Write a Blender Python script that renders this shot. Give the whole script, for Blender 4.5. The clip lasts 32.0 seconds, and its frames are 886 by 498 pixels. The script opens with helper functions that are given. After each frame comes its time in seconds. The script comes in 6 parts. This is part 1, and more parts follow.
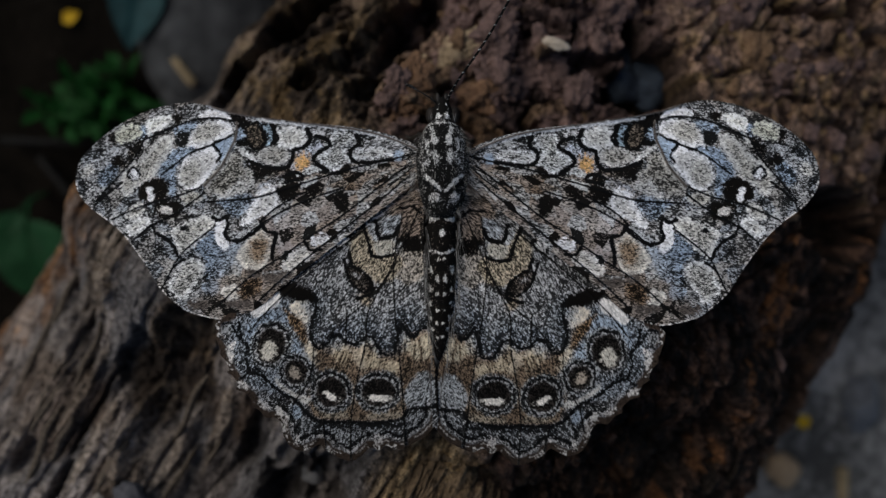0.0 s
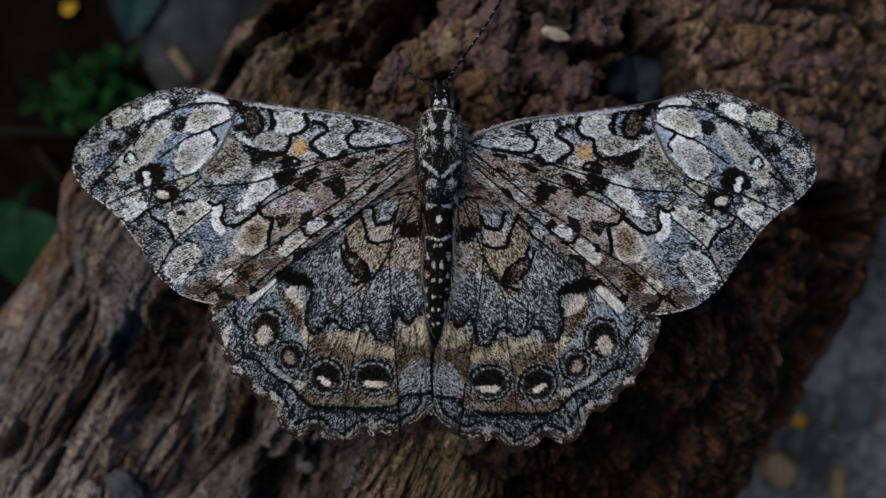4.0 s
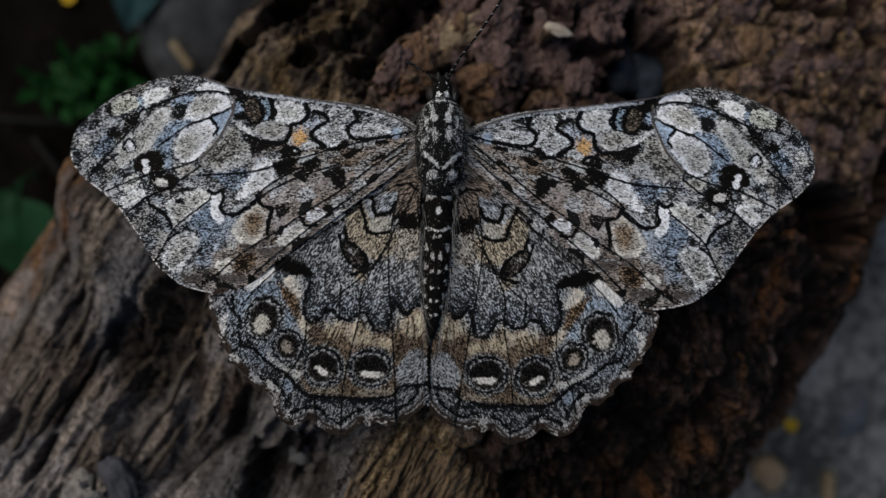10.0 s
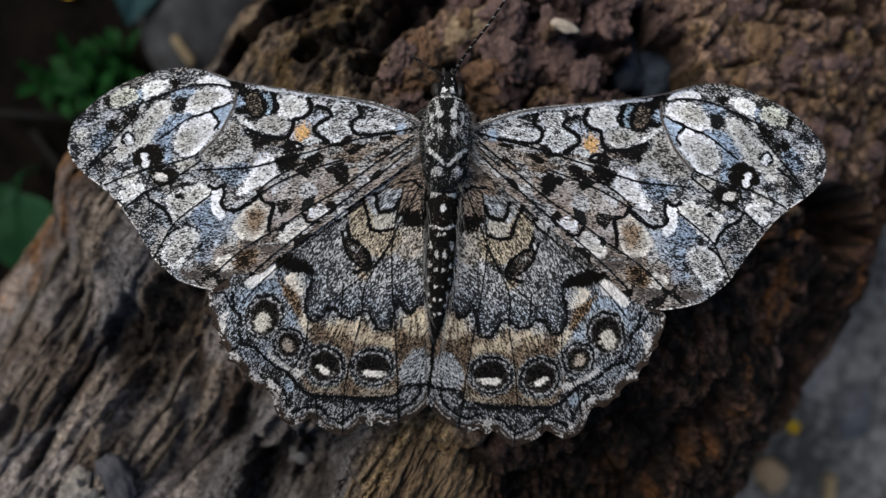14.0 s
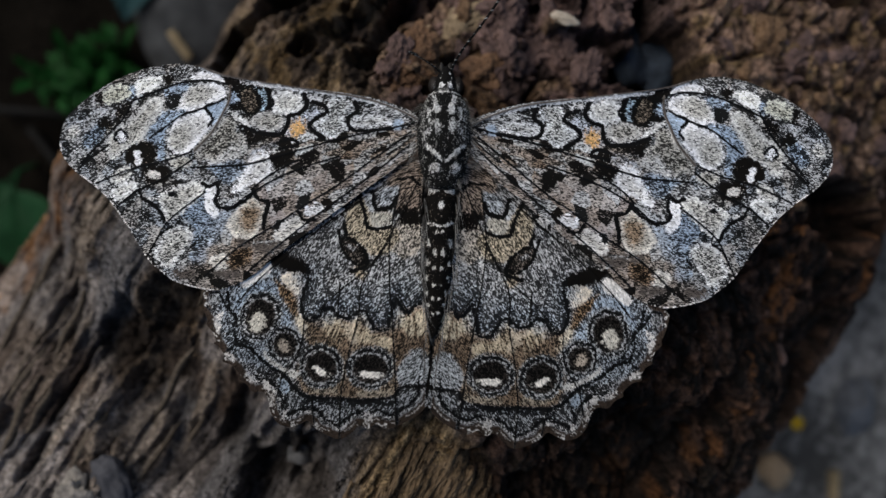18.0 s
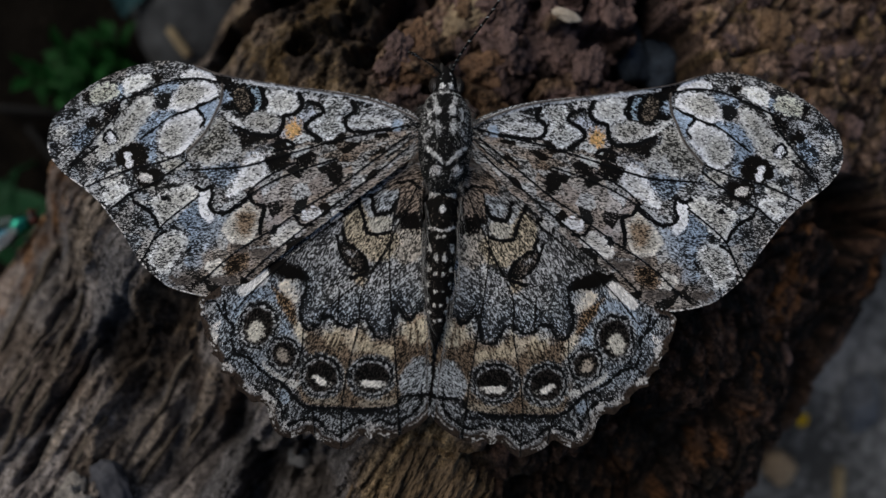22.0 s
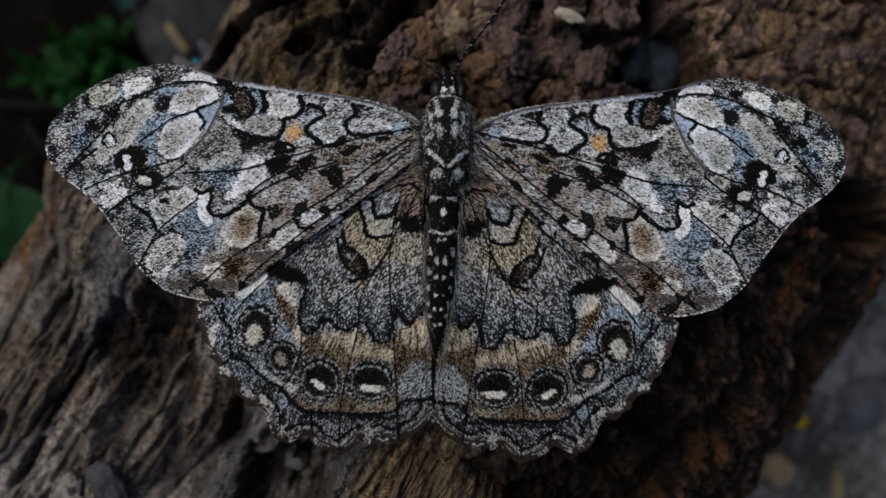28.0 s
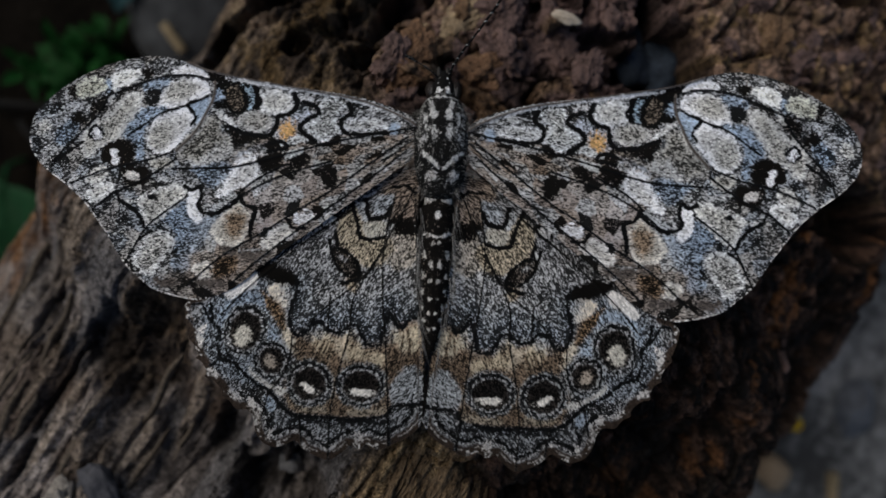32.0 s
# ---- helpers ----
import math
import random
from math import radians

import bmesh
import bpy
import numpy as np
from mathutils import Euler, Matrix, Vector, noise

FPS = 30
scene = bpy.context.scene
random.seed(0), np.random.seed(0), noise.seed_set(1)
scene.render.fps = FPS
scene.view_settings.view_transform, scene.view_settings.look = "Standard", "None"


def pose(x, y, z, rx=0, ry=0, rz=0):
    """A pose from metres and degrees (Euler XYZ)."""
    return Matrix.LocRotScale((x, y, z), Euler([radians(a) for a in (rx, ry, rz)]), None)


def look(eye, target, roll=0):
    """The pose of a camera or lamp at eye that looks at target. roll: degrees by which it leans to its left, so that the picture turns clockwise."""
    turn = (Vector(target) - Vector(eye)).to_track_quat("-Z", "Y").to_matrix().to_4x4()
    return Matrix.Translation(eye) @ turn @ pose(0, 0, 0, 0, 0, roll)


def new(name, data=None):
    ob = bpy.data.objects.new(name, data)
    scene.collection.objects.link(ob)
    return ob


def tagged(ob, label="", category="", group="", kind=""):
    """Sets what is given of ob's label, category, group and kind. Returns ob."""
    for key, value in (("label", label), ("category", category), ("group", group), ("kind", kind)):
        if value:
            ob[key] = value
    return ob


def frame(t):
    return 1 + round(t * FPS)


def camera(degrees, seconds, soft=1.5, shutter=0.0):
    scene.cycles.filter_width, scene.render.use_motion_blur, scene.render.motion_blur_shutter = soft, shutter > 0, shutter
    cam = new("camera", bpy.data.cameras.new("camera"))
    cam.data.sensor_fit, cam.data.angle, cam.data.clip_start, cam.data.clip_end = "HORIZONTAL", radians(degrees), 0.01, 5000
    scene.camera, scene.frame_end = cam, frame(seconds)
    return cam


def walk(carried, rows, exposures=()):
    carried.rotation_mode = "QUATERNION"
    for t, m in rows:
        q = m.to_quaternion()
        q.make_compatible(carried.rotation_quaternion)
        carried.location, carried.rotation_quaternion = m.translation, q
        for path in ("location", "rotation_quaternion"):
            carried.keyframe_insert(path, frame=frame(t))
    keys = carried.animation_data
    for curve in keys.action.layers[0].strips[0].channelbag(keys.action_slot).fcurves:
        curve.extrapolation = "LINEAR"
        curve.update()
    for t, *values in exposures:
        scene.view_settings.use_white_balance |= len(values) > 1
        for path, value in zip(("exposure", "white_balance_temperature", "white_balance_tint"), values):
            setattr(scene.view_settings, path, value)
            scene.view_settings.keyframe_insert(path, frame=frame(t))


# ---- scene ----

# ---------- camera ----------
cam = camera(64.2, 32.0)
BASE = 0.07    # the camera's exposure in stops
REST = 0.100   # height of the wings over the ground
PATH = [  # seconds, place over the wings in metres, turn in degrees
    (0, -0.00002, -0.00000, 0.07067, 0.341, -1.123, -0.033),
    (0.5, 0.00046, -0.00029, 0.07085, 0.338, -1.113, 0.187),
    (1, 0.00018, -0.00056, 0.07064, 0.295, -1.205, 0.272),
    (1.5, 0.00055, -0.00059, 0.07074, 0.244, -1.191, 0.338),
    (2, 0.00011, -0.00103, 0.07081, 0.312, -1.340, 0.469),
    (2.5, 0.00020, -0.00093, 0.07059, 0.301, -1.331, 0.562),
    (3, 0.00003, -0.00158, 0.07074, 0.434, -1.428, 0.615),
    (3.5, 0.00007, -0.00155, 0.07038, 0.479, -1.324, 0.546),
    (5.5, -0.00003, -0.00203, 0.07047, 0.759, -1.420, 1.000),
    (6, 0.00028, -0.00195, 0.07046, 0.641, -1.415, 1.105),
    (6.5, 0.00013, -0.00214, 0.07027, 0.645, -1.470, 1.244),
    (7, 0.00022, -0.00229, 0.07020, 0.567, -1.568, 1.297),
    (7.5, 0.00003, -0.00226, 0.07021, 0.591, -1.598, 1.447),
    (8, 0.00010, -0.00239, 0.07014, 0.561, -1.649, 1.592),
    (8.5, -0.00054, -0.00211, 0.06991, 0.617, -1.699, 1.739),
    (9, -0.00014, -0.00256, 0.07023, 0.660, -1.711, 1.681),
    (9.5, -0.00029, -0.00242, 0.07016, 0.633, -1.728, 1.704),
    (10, -0.00035, -0.00270, 0.07032, 0.663, -1.774, 1.733),
    (10.5, -0.00119, -0.00302, 0.06996, 0.749, -1.804, 1.928),
    (11, -0.00087, -0.00298, 0.06984, 0.715, -1.850, 1.799),
    (11.5, -0.00068, -0.00317, 0.06983, 0.664, -1.766, 1.736),
    (12, -0.00073, -0.00315, 0.06983, 0.650, -1.808, 1.759),
    (12.5, -0.00042, -0.00329, 0.06970, 0.627, -1.751, 1.749),
    (13, -0.00028, -0.00297, 0.06956, 0.601, -1.771, 1.860),
    (13.5, -0.00039, -0.00292, 0.06950, 0.543, -1.821, 1.988),
    (14, -0.00077, -0.00277, 0.06930, 0.536, -1.805, 2.171),
    (14.5, -0.00060, -0.00263, 0.06908, 0.458, -1.822, 2.138),
    (16.5, -0.00084, -0.00281, 0.06814, 0.153, -1.740, 1.922),
    (17, -0.00044, -0.00272, 0.06821, 0.081, -1.674, 1.908),
    (17.5, -0.00048, -0.00255, 0.06801, 0.134, -1.645, 1.938),
    (18, -0.00040, -0.00237, 0.06798, 0.063, -1.660, 1.965),
    (18.5, -0.00038, -0.00218, 0.06758, 0.052, -1.575, 1.976),
    (19, -0.00054, -0.00238, 0.06742, 0.028, -1.562, 2.013),
    (19.5, -0.00093, -0.00236, 0.06734, -0.008, -1.523, 2.047),
    (20, -0.00084, -0.00218, 0.06734, -0.044, -1.504, 2.013),
    (20.5, -0.00078, -0.00197, 0.06729, -0.100, -1.557, 2.043),
    (21, -0.00048, -0.00206, 0.06709, -0.078, -1.378, 1.894),
    (21.5, -0.00029, -0.00161, 0.06697, -0.288, -1.378, 1.797),
    (22, -0.00019, -0.00148, 0.06694, -0.459, -1.449, 1.673),
    (22.5, -0.00022, -0.00163, 0.06688, -0.384, -1.496, 1.575),
    (23, -0.00000, -0.00173, 0.06685, -0.325, -1.430, 1.456),
    (23.5, 0.00010, -0.00151, 0.06689, -0.318, -1.534, 1.538),
    (24, -0.00022, -0.00144, 0.06680, -0.278, -1.537, 1.828),
    (24.5, -0.00039, -0.00129, 0.06649, -0.341, -1.481, 1.736),
    (25, -0.00017, -0.00125, 0.06632, -0.490, -1.452, 1.785),
    (25.5, -0.00025, -0.00118, 0.06625, -0.678, -1.363, 1.871),
    (27.5, -0.00038, -0.00106, 0.06601, -0.728, -1.501, 2.021),
    (28, -0.00038, -0.00083, 0.06619, -0.767, -1.560, 2.038),
    (28.5, -0.00047, -0.00075, 0.06616, -0.774, -1.694, 2.018),
    (29, -0.00058, -0.00072, 0.06603, -0.741, -1.698, 2.134),
    (29.5, -0.00063, -0.00068, 0.06579, -0.772, -1.676, 2.102),
    (30, -0.00039, -0.00066, 0.06571, -0.784, -1.625, 1.992),
    (30.5, -0.00011, -0.00055, 0.06578, -0.856, -1.685, 1.934),
    (31, -0.00053, -0.00056, 0.06579, -0.820, -1.822, 2.224),
    (31.5, -0.00022, -0.00051, 0.06584, -0.815, -1.796, 2.232),
    (32, -0.00023, -0.00056, 0.06580, -0.766, -1.833, 2.302),
]
cam.data.dof.use_dof, cam.data.dof.focus_distance, cam.data.dof.aperture_fstop = True, 0.0685, 16
walk(cam, [(t, pose(x, y, z + REST, rx, ry, rz)) for t, x, y, z, rx, ry, rz in PATH],
     [(t, BASE + e) for t, e in ((0, 0), (10, 0), (11, 0.12), (12, 0.36), (13, 0.60), (14, 0.65), (17, 0.60), (18, 0.37), (19, 0.12), (20, 0.03), (24, 0.02), (32, 0.0))])

# ---------- light ----------
SUN_ELEVATION, SUN_TURN = radians(46), radians(-58)   # high, from behind the left forewing
world = bpy.data.worlds.new("overcast_sky")
scene.world = world
world.use_nodes = True
sky = world.node_tree.nodes.new("ShaderNodeTexSky")
sky.sky_type, sky.sun_disc = "NISHITA", False
sky.sun_elevation, sky.sun_rotation = SUN_ELEVATION, SUN_TURN
back = world.node_tree.nodes["Background"]
back.inputs["Strength"].default_value = 0.06
world.node_tree.links.new(sky.outputs["Color"], back.inputs["Color"])
sun = new("sun", bpy.data.lights.new("sun", "SUN"))
sun.data.energy, sun.data.angle, sun.data.color = 1.64, radians(50), (1.0, 0.93, 0.83)
sun.matrix_basis = look((math.sin(SUN_TURN) * math.cos(SUN_ELEVATION), math.cos(SUN_TURN) * math.cos(SUN_ELEVATION), math.sin(SUN_ELEVATION)), (0, 0, 0))


# ---------- noise and drawing helpers ----------
def lattice(ix, iy, seed):
    h = (ix.astype(np.int64) * 374761393 + iy.astype(np.int64) * 668265263 + seed * 974634777) & 0x7FFFFFFF
    h = ((h ^ (h >> 13)) * 1274126177) & 0x7FFFFFFF
    return ((h ^ (h >> 16)) & 0xFFFF) / 65535.0


def value_noise(x, y, seed=0):
    """Smooth noise between -1 and 1."""
    ix, iy = np.floor(x), np.floor(y)
    fx, fy = x - ix, y - iy
    fx, fy = fx * fx * fx * (fx * (6 * fx - 15) + 10), fy * fy * fy * (fy * (6 * fy - 15) + 10)
    a, b = lattice(ix, iy, seed), lattice(ix + 1, iy, seed)
    c, d = lattice(ix, iy + 1, seed), lattice(ix + 1, iy + 1, seed)
    return 2 * ((a + (b - a) * fx) * (1 - fy) + (c + (d - c) * fx) * fy) - 1


def fbm(x, y, octaves=4, seed=0, gain=0.5):
    total, size, norm = 0 * x, 1.0, 0.0
    for k in range(octaves):
        total = total + size * value_noise(x * 2 ** k + 17.3 * k, y * 2 ** k - 9.1 * k, seed + k)
        norm += size
        size *= gain
    return total / norm


def worley(x, y, seed=0):
    """Distance to the nearest and the second nearest of scattered points, and a random number for the nearest."""
    ix, iy = np.floor(x), np.floor(y)
    f1, f2, who = np.full(x.shape, 9.0), np.full(x.shape, 9.0), np.zeros(x.shape)
    for dx in (-1, 0, 1):
        for dy in (-1, 0, 1):
            cx, cy = ix + dx, iy + dy
            d = np.hypot(cx + lattice(cx, cy, seed) - x, cy + lattice(cx, cy, seed + 1) - y)
            f2 = np.where(d < f1, f1, np.minimum(f2, d))
            who = np.where(d < f1, lattice(cx, cy, seed + 2), who)
            f1 = np.minimum(f1, d)
    return f1, f2, who


def smooth(x, a, b):
    t = np.clip((x - a) / (b - a), 0, 1)
    return t * t * (3 - 2 * t)


def part(name, mesh, material, parent=None, label=""):
    """Links a bmesh or a mesh as one object, under a thing or a part."""
    if isinstance(mesh, bmesh.types.BMesh):
        data = bpy.data.meshes.new(name)
        mesh.to_mesh(data)
        mesh.free()
    else:
        data = mesh
    if not data.materials:
        data.materials.append(material)
    ob = new(name, data)
    ob.parent = parent
    if label:
        ob["label"] = label
    return ob


def grid_mesh(name, xs, ys, height):
    """A sheet over the plan, height given as an array."""
    nx, ny = len(xs), len(ys)
    gx, gy = np.meshgrid(xs, ys)
    co = np.stack([gx, gy, height], -1).reshape(-1, 3)
    i = np.arange(nx * ny).reshape(ny, nx)
    quads = np.stack([i[:-1, :-1], i[:-1, 1:], i[1:, 1:], i[1:, :-1]], -1).reshape(-1, 4)
    return raw_mesh(name, co, quads)


def raw_mesh(name, co, faces):
    data = bpy.data.meshes.new(name)
    n, k = faces.shape
    data.vertices.add(len(co))
    data.vertices.foreach_set("co", np.asarray(co, np.float32).ravel())
    data.loops.add(n * k)
    data.loops.foreach_set("vertex_index", faces.ravel().astype(np.int32))
    data.polygons.add(n)
    data.polygons.foreach_set("loop_start", np.arange(0, n * k, k, dtype=np.int32))
    data.update(calc_edges=True)
    data.polygons.foreach_set("use_smooth", np.ones(n, bool))
    return data


def paint(data, name, values):
    """Stores one colour for each vertex."""
    layer = data.attributes.new(name, "FLOAT_COLOR", "POINT")
    rgba = np.ones((len(data.vertices), 4), np.float32)
    rgba[:, :values.shape[1]] = values
    layer.data.foreach_set("color", rgba.ravel())

# ---------- materials ----------
def material(name, rough=0.7):
    m = bpy.data.materials.new(name)
    m.use_nodes = True
    n, l = m.node_tree.nodes, m.node_tree.links
    b = n["Principled BSDF"]
    b.inputs["Roughness"].default_value = rough
    return m, n, l, b


def speckled(name, low, high, scale, rough=0.75, bump=0.3, detail=6.0, stretch=(1, 1, 1), distance=0.0004):
    """Two colours mixed by noise at two sizes, with fine relief."""
    m, n, l, b = material(name, rough)
    where = n.new("ShaderNodeTexCoord")
    mp = n.new("ShaderNodeMapping")
    mp.inputs["Scale"].default_value = stretch
    l.new(where.outputs["Object"], mp.inputs["Vector"])
    fine, broad = n.new("ShaderNodeTexNoise"), n.new("ShaderNodeTexNoise")
    fine.inputs["Scale"].default_value, broad.inputs["Scale"].default_value = scale * 6, scale
    fine.inputs["Detail"].default_value = detail
    l.new(mp.outputs[0], fine.inputs["Vector"])
    l.new(mp.outputs[0], broad.inputs["Vector"])
    mix = n.new("ShaderNodeMath")
    mix.operation = "MULTIPLY_ADD"
    mix.inputs[1].default_value = 0.5
    l.new(fine.outputs["Fac"], mix.inputs[0])
    half = n.new("ShaderNodeMath")
    half.operation = "MULTIPLY"
    half.inputs[1].default_value = 0.5
    l.new(broad.outputs["Fac"], half.inputs[0])
    l.new(half.outputs[0], mix.inputs[2])
    ramp = n.new("ShaderNodeValToRGB")
    ramp.color_ramp.elements[0].position, ramp.color_ramp.elements[1].position = 0.33, 0.67
    ramp.color_ramp.elements[0].color, ramp.color_ramp.elements[1].color = (*low, 1), (*high, 1)
    l.new(mix.outputs[0], ramp.inputs[0])
    l.new(ramp.outputs[0], b.inputs["Base Color"])
    bp = n.new("ShaderNodeBump")
    bp.inputs["Strength"].default_value, bp.inputs["Distance"].default_value = bump, distance
    l.new(fine.outputs["Fac"], bp.inputs["Height"])
    l.new(bp.outputs[0], b.inputs["Normal"])
    b.inputs["Specular IOR Level"].default_value = 0.2
    return m


def painted(name, layer, scale, amount, rough=0.8, bump=0.5, distance=0.0005, stretch=(1, 1, 1), turn=0.0):
    """The colours stored in the mesh, broken up by fine noise."""
    m, n, l, b = material(name, rough)
    col = n.new("ShaderNodeAttribute")
    col.attribute_name = layer
    where, mp, fine = n.new("ShaderNodeTexCoord"), n.new("ShaderNodeMapping"), n.new("ShaderNodeTexNoise")
    mp.inputs["Scale"].default_value = stretch
    mp.inputs["Rotation"].default_value = (0, 0, turn)
    fine.inputs["Scale"].default_value, fine.inputs["Detail"].default_value = scale, 10
    fine.inputs["Roughness"].default_value = 0.62
    l.new(where.outputs["Object"], mp.inputs["Vector"])
    l.new(mp.outputs[0], fine.inputs["Vector"])
    rng = n.new("ShaderNodeMapRange")
    rng.inputs["From Min"].default_value, rng.inputs["From Max"].default_value = 0.3, 0.7
    rng.inputs["To Min"].default_value, rng.inputs["To Max"].default_value = 1 - amount, 1 + amount
    l.new(fine.outputs["Fac"], rng.inputs["Value"])
    grit, grains = n.new("ShaderNodeTexNoise"), n.new("ShaderNodeMapRange")
    grit.inputs["Scale"].default_value, grit.inputs["Detail"].default_value = scale * 2.9, 3
    l.new(mp.outputs[0], grit.inputs["Vector"])
    for key, v in (("From Min", 0.3), ("From Max", 0.7), ("To Min", 1 - 0.7 * amount), ("To Max", 1 + 0.7 * amount)):
        grains.inputs[key].default_value = v
    l.new(grit.outputs["Fac"], grains.inputs["Value"])
    both = n.new("ShaderNodeMath")
    both.operation = "MULTIPLY"
    l.new(rng.outputs[0], both.inputs[0])
    l.new(grains.outputs[0], both.inputs[1])
    mul = n.new("ShaderNodeVectorMath")
    mul.operation = "MULTIPLY"
    l.new(col.outputs["Color"], mul.inputs[0])
    l.new(both.outputs[0], mul.inputs[1])
    l.new(mul.outputs[0], b.inputs["Base Color"])
    bp = n.new("ShaderNodeBump")
    bp.inputs["Strength"].default_value, bp.inputs["Distance"].default_value = bump, distance
    l.new(fine.outputs["Fac"], bp.inputs["Height"])
    l.new(bp.outputs[0], b.inputs["Normal"])
    b.inputs["Specular IOR Level"].default_value = 0.15
    return m



def winged(name):
    """Pale scales over a dark ground; the stored alpha says how densely they lie."""
    m, n, l, b = material(name, 0.8)
    col, where = n.new("ShaderNodeAttribute"), n.new("ShaderNodeAttribute")
    col.attribute_name, where.attribute_name = "scales", "lie"

    def cloud(scale, detail, distortion=0.0):
        t = n.new("ShaderNodeTexNoise")
        t.inputs["Scale"].default_value, t.inputs["Detail"].default_value, t.inputs["Distortion"].default_value = scale, detail, distortion
        l.new(where.outputs["Vector"], t.inputs["Vector"])
        return t.outputs["Fac"]

    def stretch(value, a, b, lo, hi):
        t = n.new("ShaderNodeMapRange")
        for key, v in (("From Min", a), ("From Max", b), ("To Min", lo), ("To Max", hi)):
            t.inputs[key].default_value = v
        l.new(value, t.inputs["Value"])
        return t.outputs[0]

    def scaled(colour, value):
        t = n.new("ShaderNodeVectorMath")
        t.operation = "MULTIPLY"
        l.new(colour, t.inputs[0])
        l.new(value, t.inputs[1])
        return t.outputs[0]

    # each scale is a cell: it is there or not, and its rim is dark
    cell = n.new("ShaderNodeTexVoronoi")
    cell.inputs["Scale"].default_value = 8800
    l.new(where.outputs["Vector"], cell.inputs["Vector"])

    def add(a, k, c):
        t = n.new("ShaderNodeMath")
        t.operation = "MULTIPLY_ADD"
        t.inputs[1].default_value = k
        l.new(a, t.inputs[0])
        if isinstance(c, float):
            t.inputs[2].default_value = c
        else:
            l.new(c, t.inputs[2])
        return t.outputs[0]

    one = n.new("ShaderNodeSeparateColor")
    l.new(cell.outputs["Color"], one.inputs[0])
    grains = stretch(cloud(8000, 1.4, 0.6), 0.31, 0.69, 0.0, 1.0)
    drifts = stretch(cloud(2600, 2, 0.4), 0.3, 0.7, -0.5, 0.5)
    flat = add(one.outputs[0], 0.14, add(drifts, 0.24, add(grains, 0.80, 0.03)))
    less = n.new("ShaderNodeMath")
    less.operation = "SUBTRACT"
    l.new(stretch(col.outputs["Alpha"], 0.0, 1.0, -0.18, 0.96), less.inputs[0])
    l.new(flat, less.inputs[1])
    cut = stretch(less.outputs[0], -0.04, 0.05, 0.0, 1.0)
    tone = stretch(cloud(5200, 5), 0.32, 0.68, 1.26, 1.97)
    shine = n.new("ShaderNodeMath")
    shine.operation = "MULTIPLY"
    l.new(tone, shine.inputs[0])
    l.new(stretch(one.outputs[1], 0.0, 1.0, 0.68, 1.44), shine.inputs[1])
    tone = shine.outputs[0]
    # where the scales lie densely, the gaps show older scales of the same tint
    under = scaled(col.outputs["Color"], stretch(col.outputs["Alpha"], 0.3, 0.95, 0.03, 0.27))
    mix = n.new("ShaderNodeMix")
    mix.data_type = "RGBA"
    l.new(under, mix.inputs["A"])
    l.new(cut, mix.inputs["Factor"])
    l.new(scaled(col.outputs["Color"], tone), mix.inputs["B"])
    l.new(mix.outputs["Result"], b.inputs["Base Color"])
    bp = n.new("ShaderNodeBump")
    bp.inputs["Strength"].default_value, bp.inputs["Distance"].default_value = 0.5, 0.00004
    l.new(cut, bp.inputs["Height"])
    l.new(bp.outputs[0], b.inputs["Normal"])
    b.inputs["Specular IOR Level"].default_value = 0.08
    return m


def veined_leaf(name, low, high):
    m = speckled(name, low, high, 160, 0.6, 0.3, 4, (1, 1, 1), 0.0002)
    m.node_tree.nodes["Principled BSDF"].inputs["Specular IOR Level"].default_value = 0.08
    return m


# dark soil, blackened further in colour for the shade of plants around
soil = speckled("shaded_dark_soil", (0.0025, 0.0022, 0.0016), (0.010, 0.008, 0.006), 90, 1.0, 0.8, 8, (1, 1, 1), 0.002)
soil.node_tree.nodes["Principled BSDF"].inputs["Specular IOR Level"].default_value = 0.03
rotten = painted("rotten_wood", "wood", 1300, 0.8, 0.85, 1.0, 0.0012)
splinter_wood = speckled("weathered_splinter", (0.035, 0.027, 0.020), (0.15, 0.12, 0.09), 250, 0.85, 0.6, 8, (1, 6, 1), 0.0003)
bark_red = speckled("rotten_red_bark", (0.034, 0.023, 0.021), (0.205, 0.132, 0.115), 350, 0.8, 0.8, 9, (1, 1, 1), 0.0006)
bark_tan = speckled("crumbly_tan_wood", (0.05, 0.029, 0.017), (0.25, 0.155, 0.088), 380, 0.85, 0.8, 9, (1, 1, 1), 0.0006)
bark_ochre = speckled("pale_ochre_wood", (0.10, 0.07, 0.045), (0.50, 0.38, 0.235), 380, 0.85, 0.8, 9, (1, 1, 1), 0.0006)
bark_rust = speckled("rusty_rotten_wood", (0.042, 0.024, 0.015), (0.25, 0.142, 0.08), 420, 0.8, 0.9, 9, (1, 1, 1), 0.0006)
fibre = speckled("tan_wood_fibre", (0.022, 0.015, 0.009), (0.30, 0.21, 0.125), 520, 0.8, 1.0, 9, (1.8, 0.6, 1), 0.0008)
slate = speckled("blue_grey_stone", (0.015, 0.021, 0.030), (0.060, 0.080, 0.110), 220, 0.8, 0.4)
rock = speckled("grey_rock", (0.045, 0.045, 0.043), (0.25, 0.245, 0.235), 75, 0.85, 0.6, 8, (1, 1, 1), 0.001)
rock.node_tree.nodes["Color Ramp"].color_ramp.elements[0].position, rock.node_tree.nodes["Color Ramp"].color_ramp.elements[1].position = 0.41, 0.62
# grey rock again, with shade put into a darker colour
shade_rock = speckled("shaded_grey_rock", (0.010, 0.011, 0.012), (0.070, 0.073, 0.075), 45, 0.85, 0.6, 8, (1, 1, 1), 0.001)
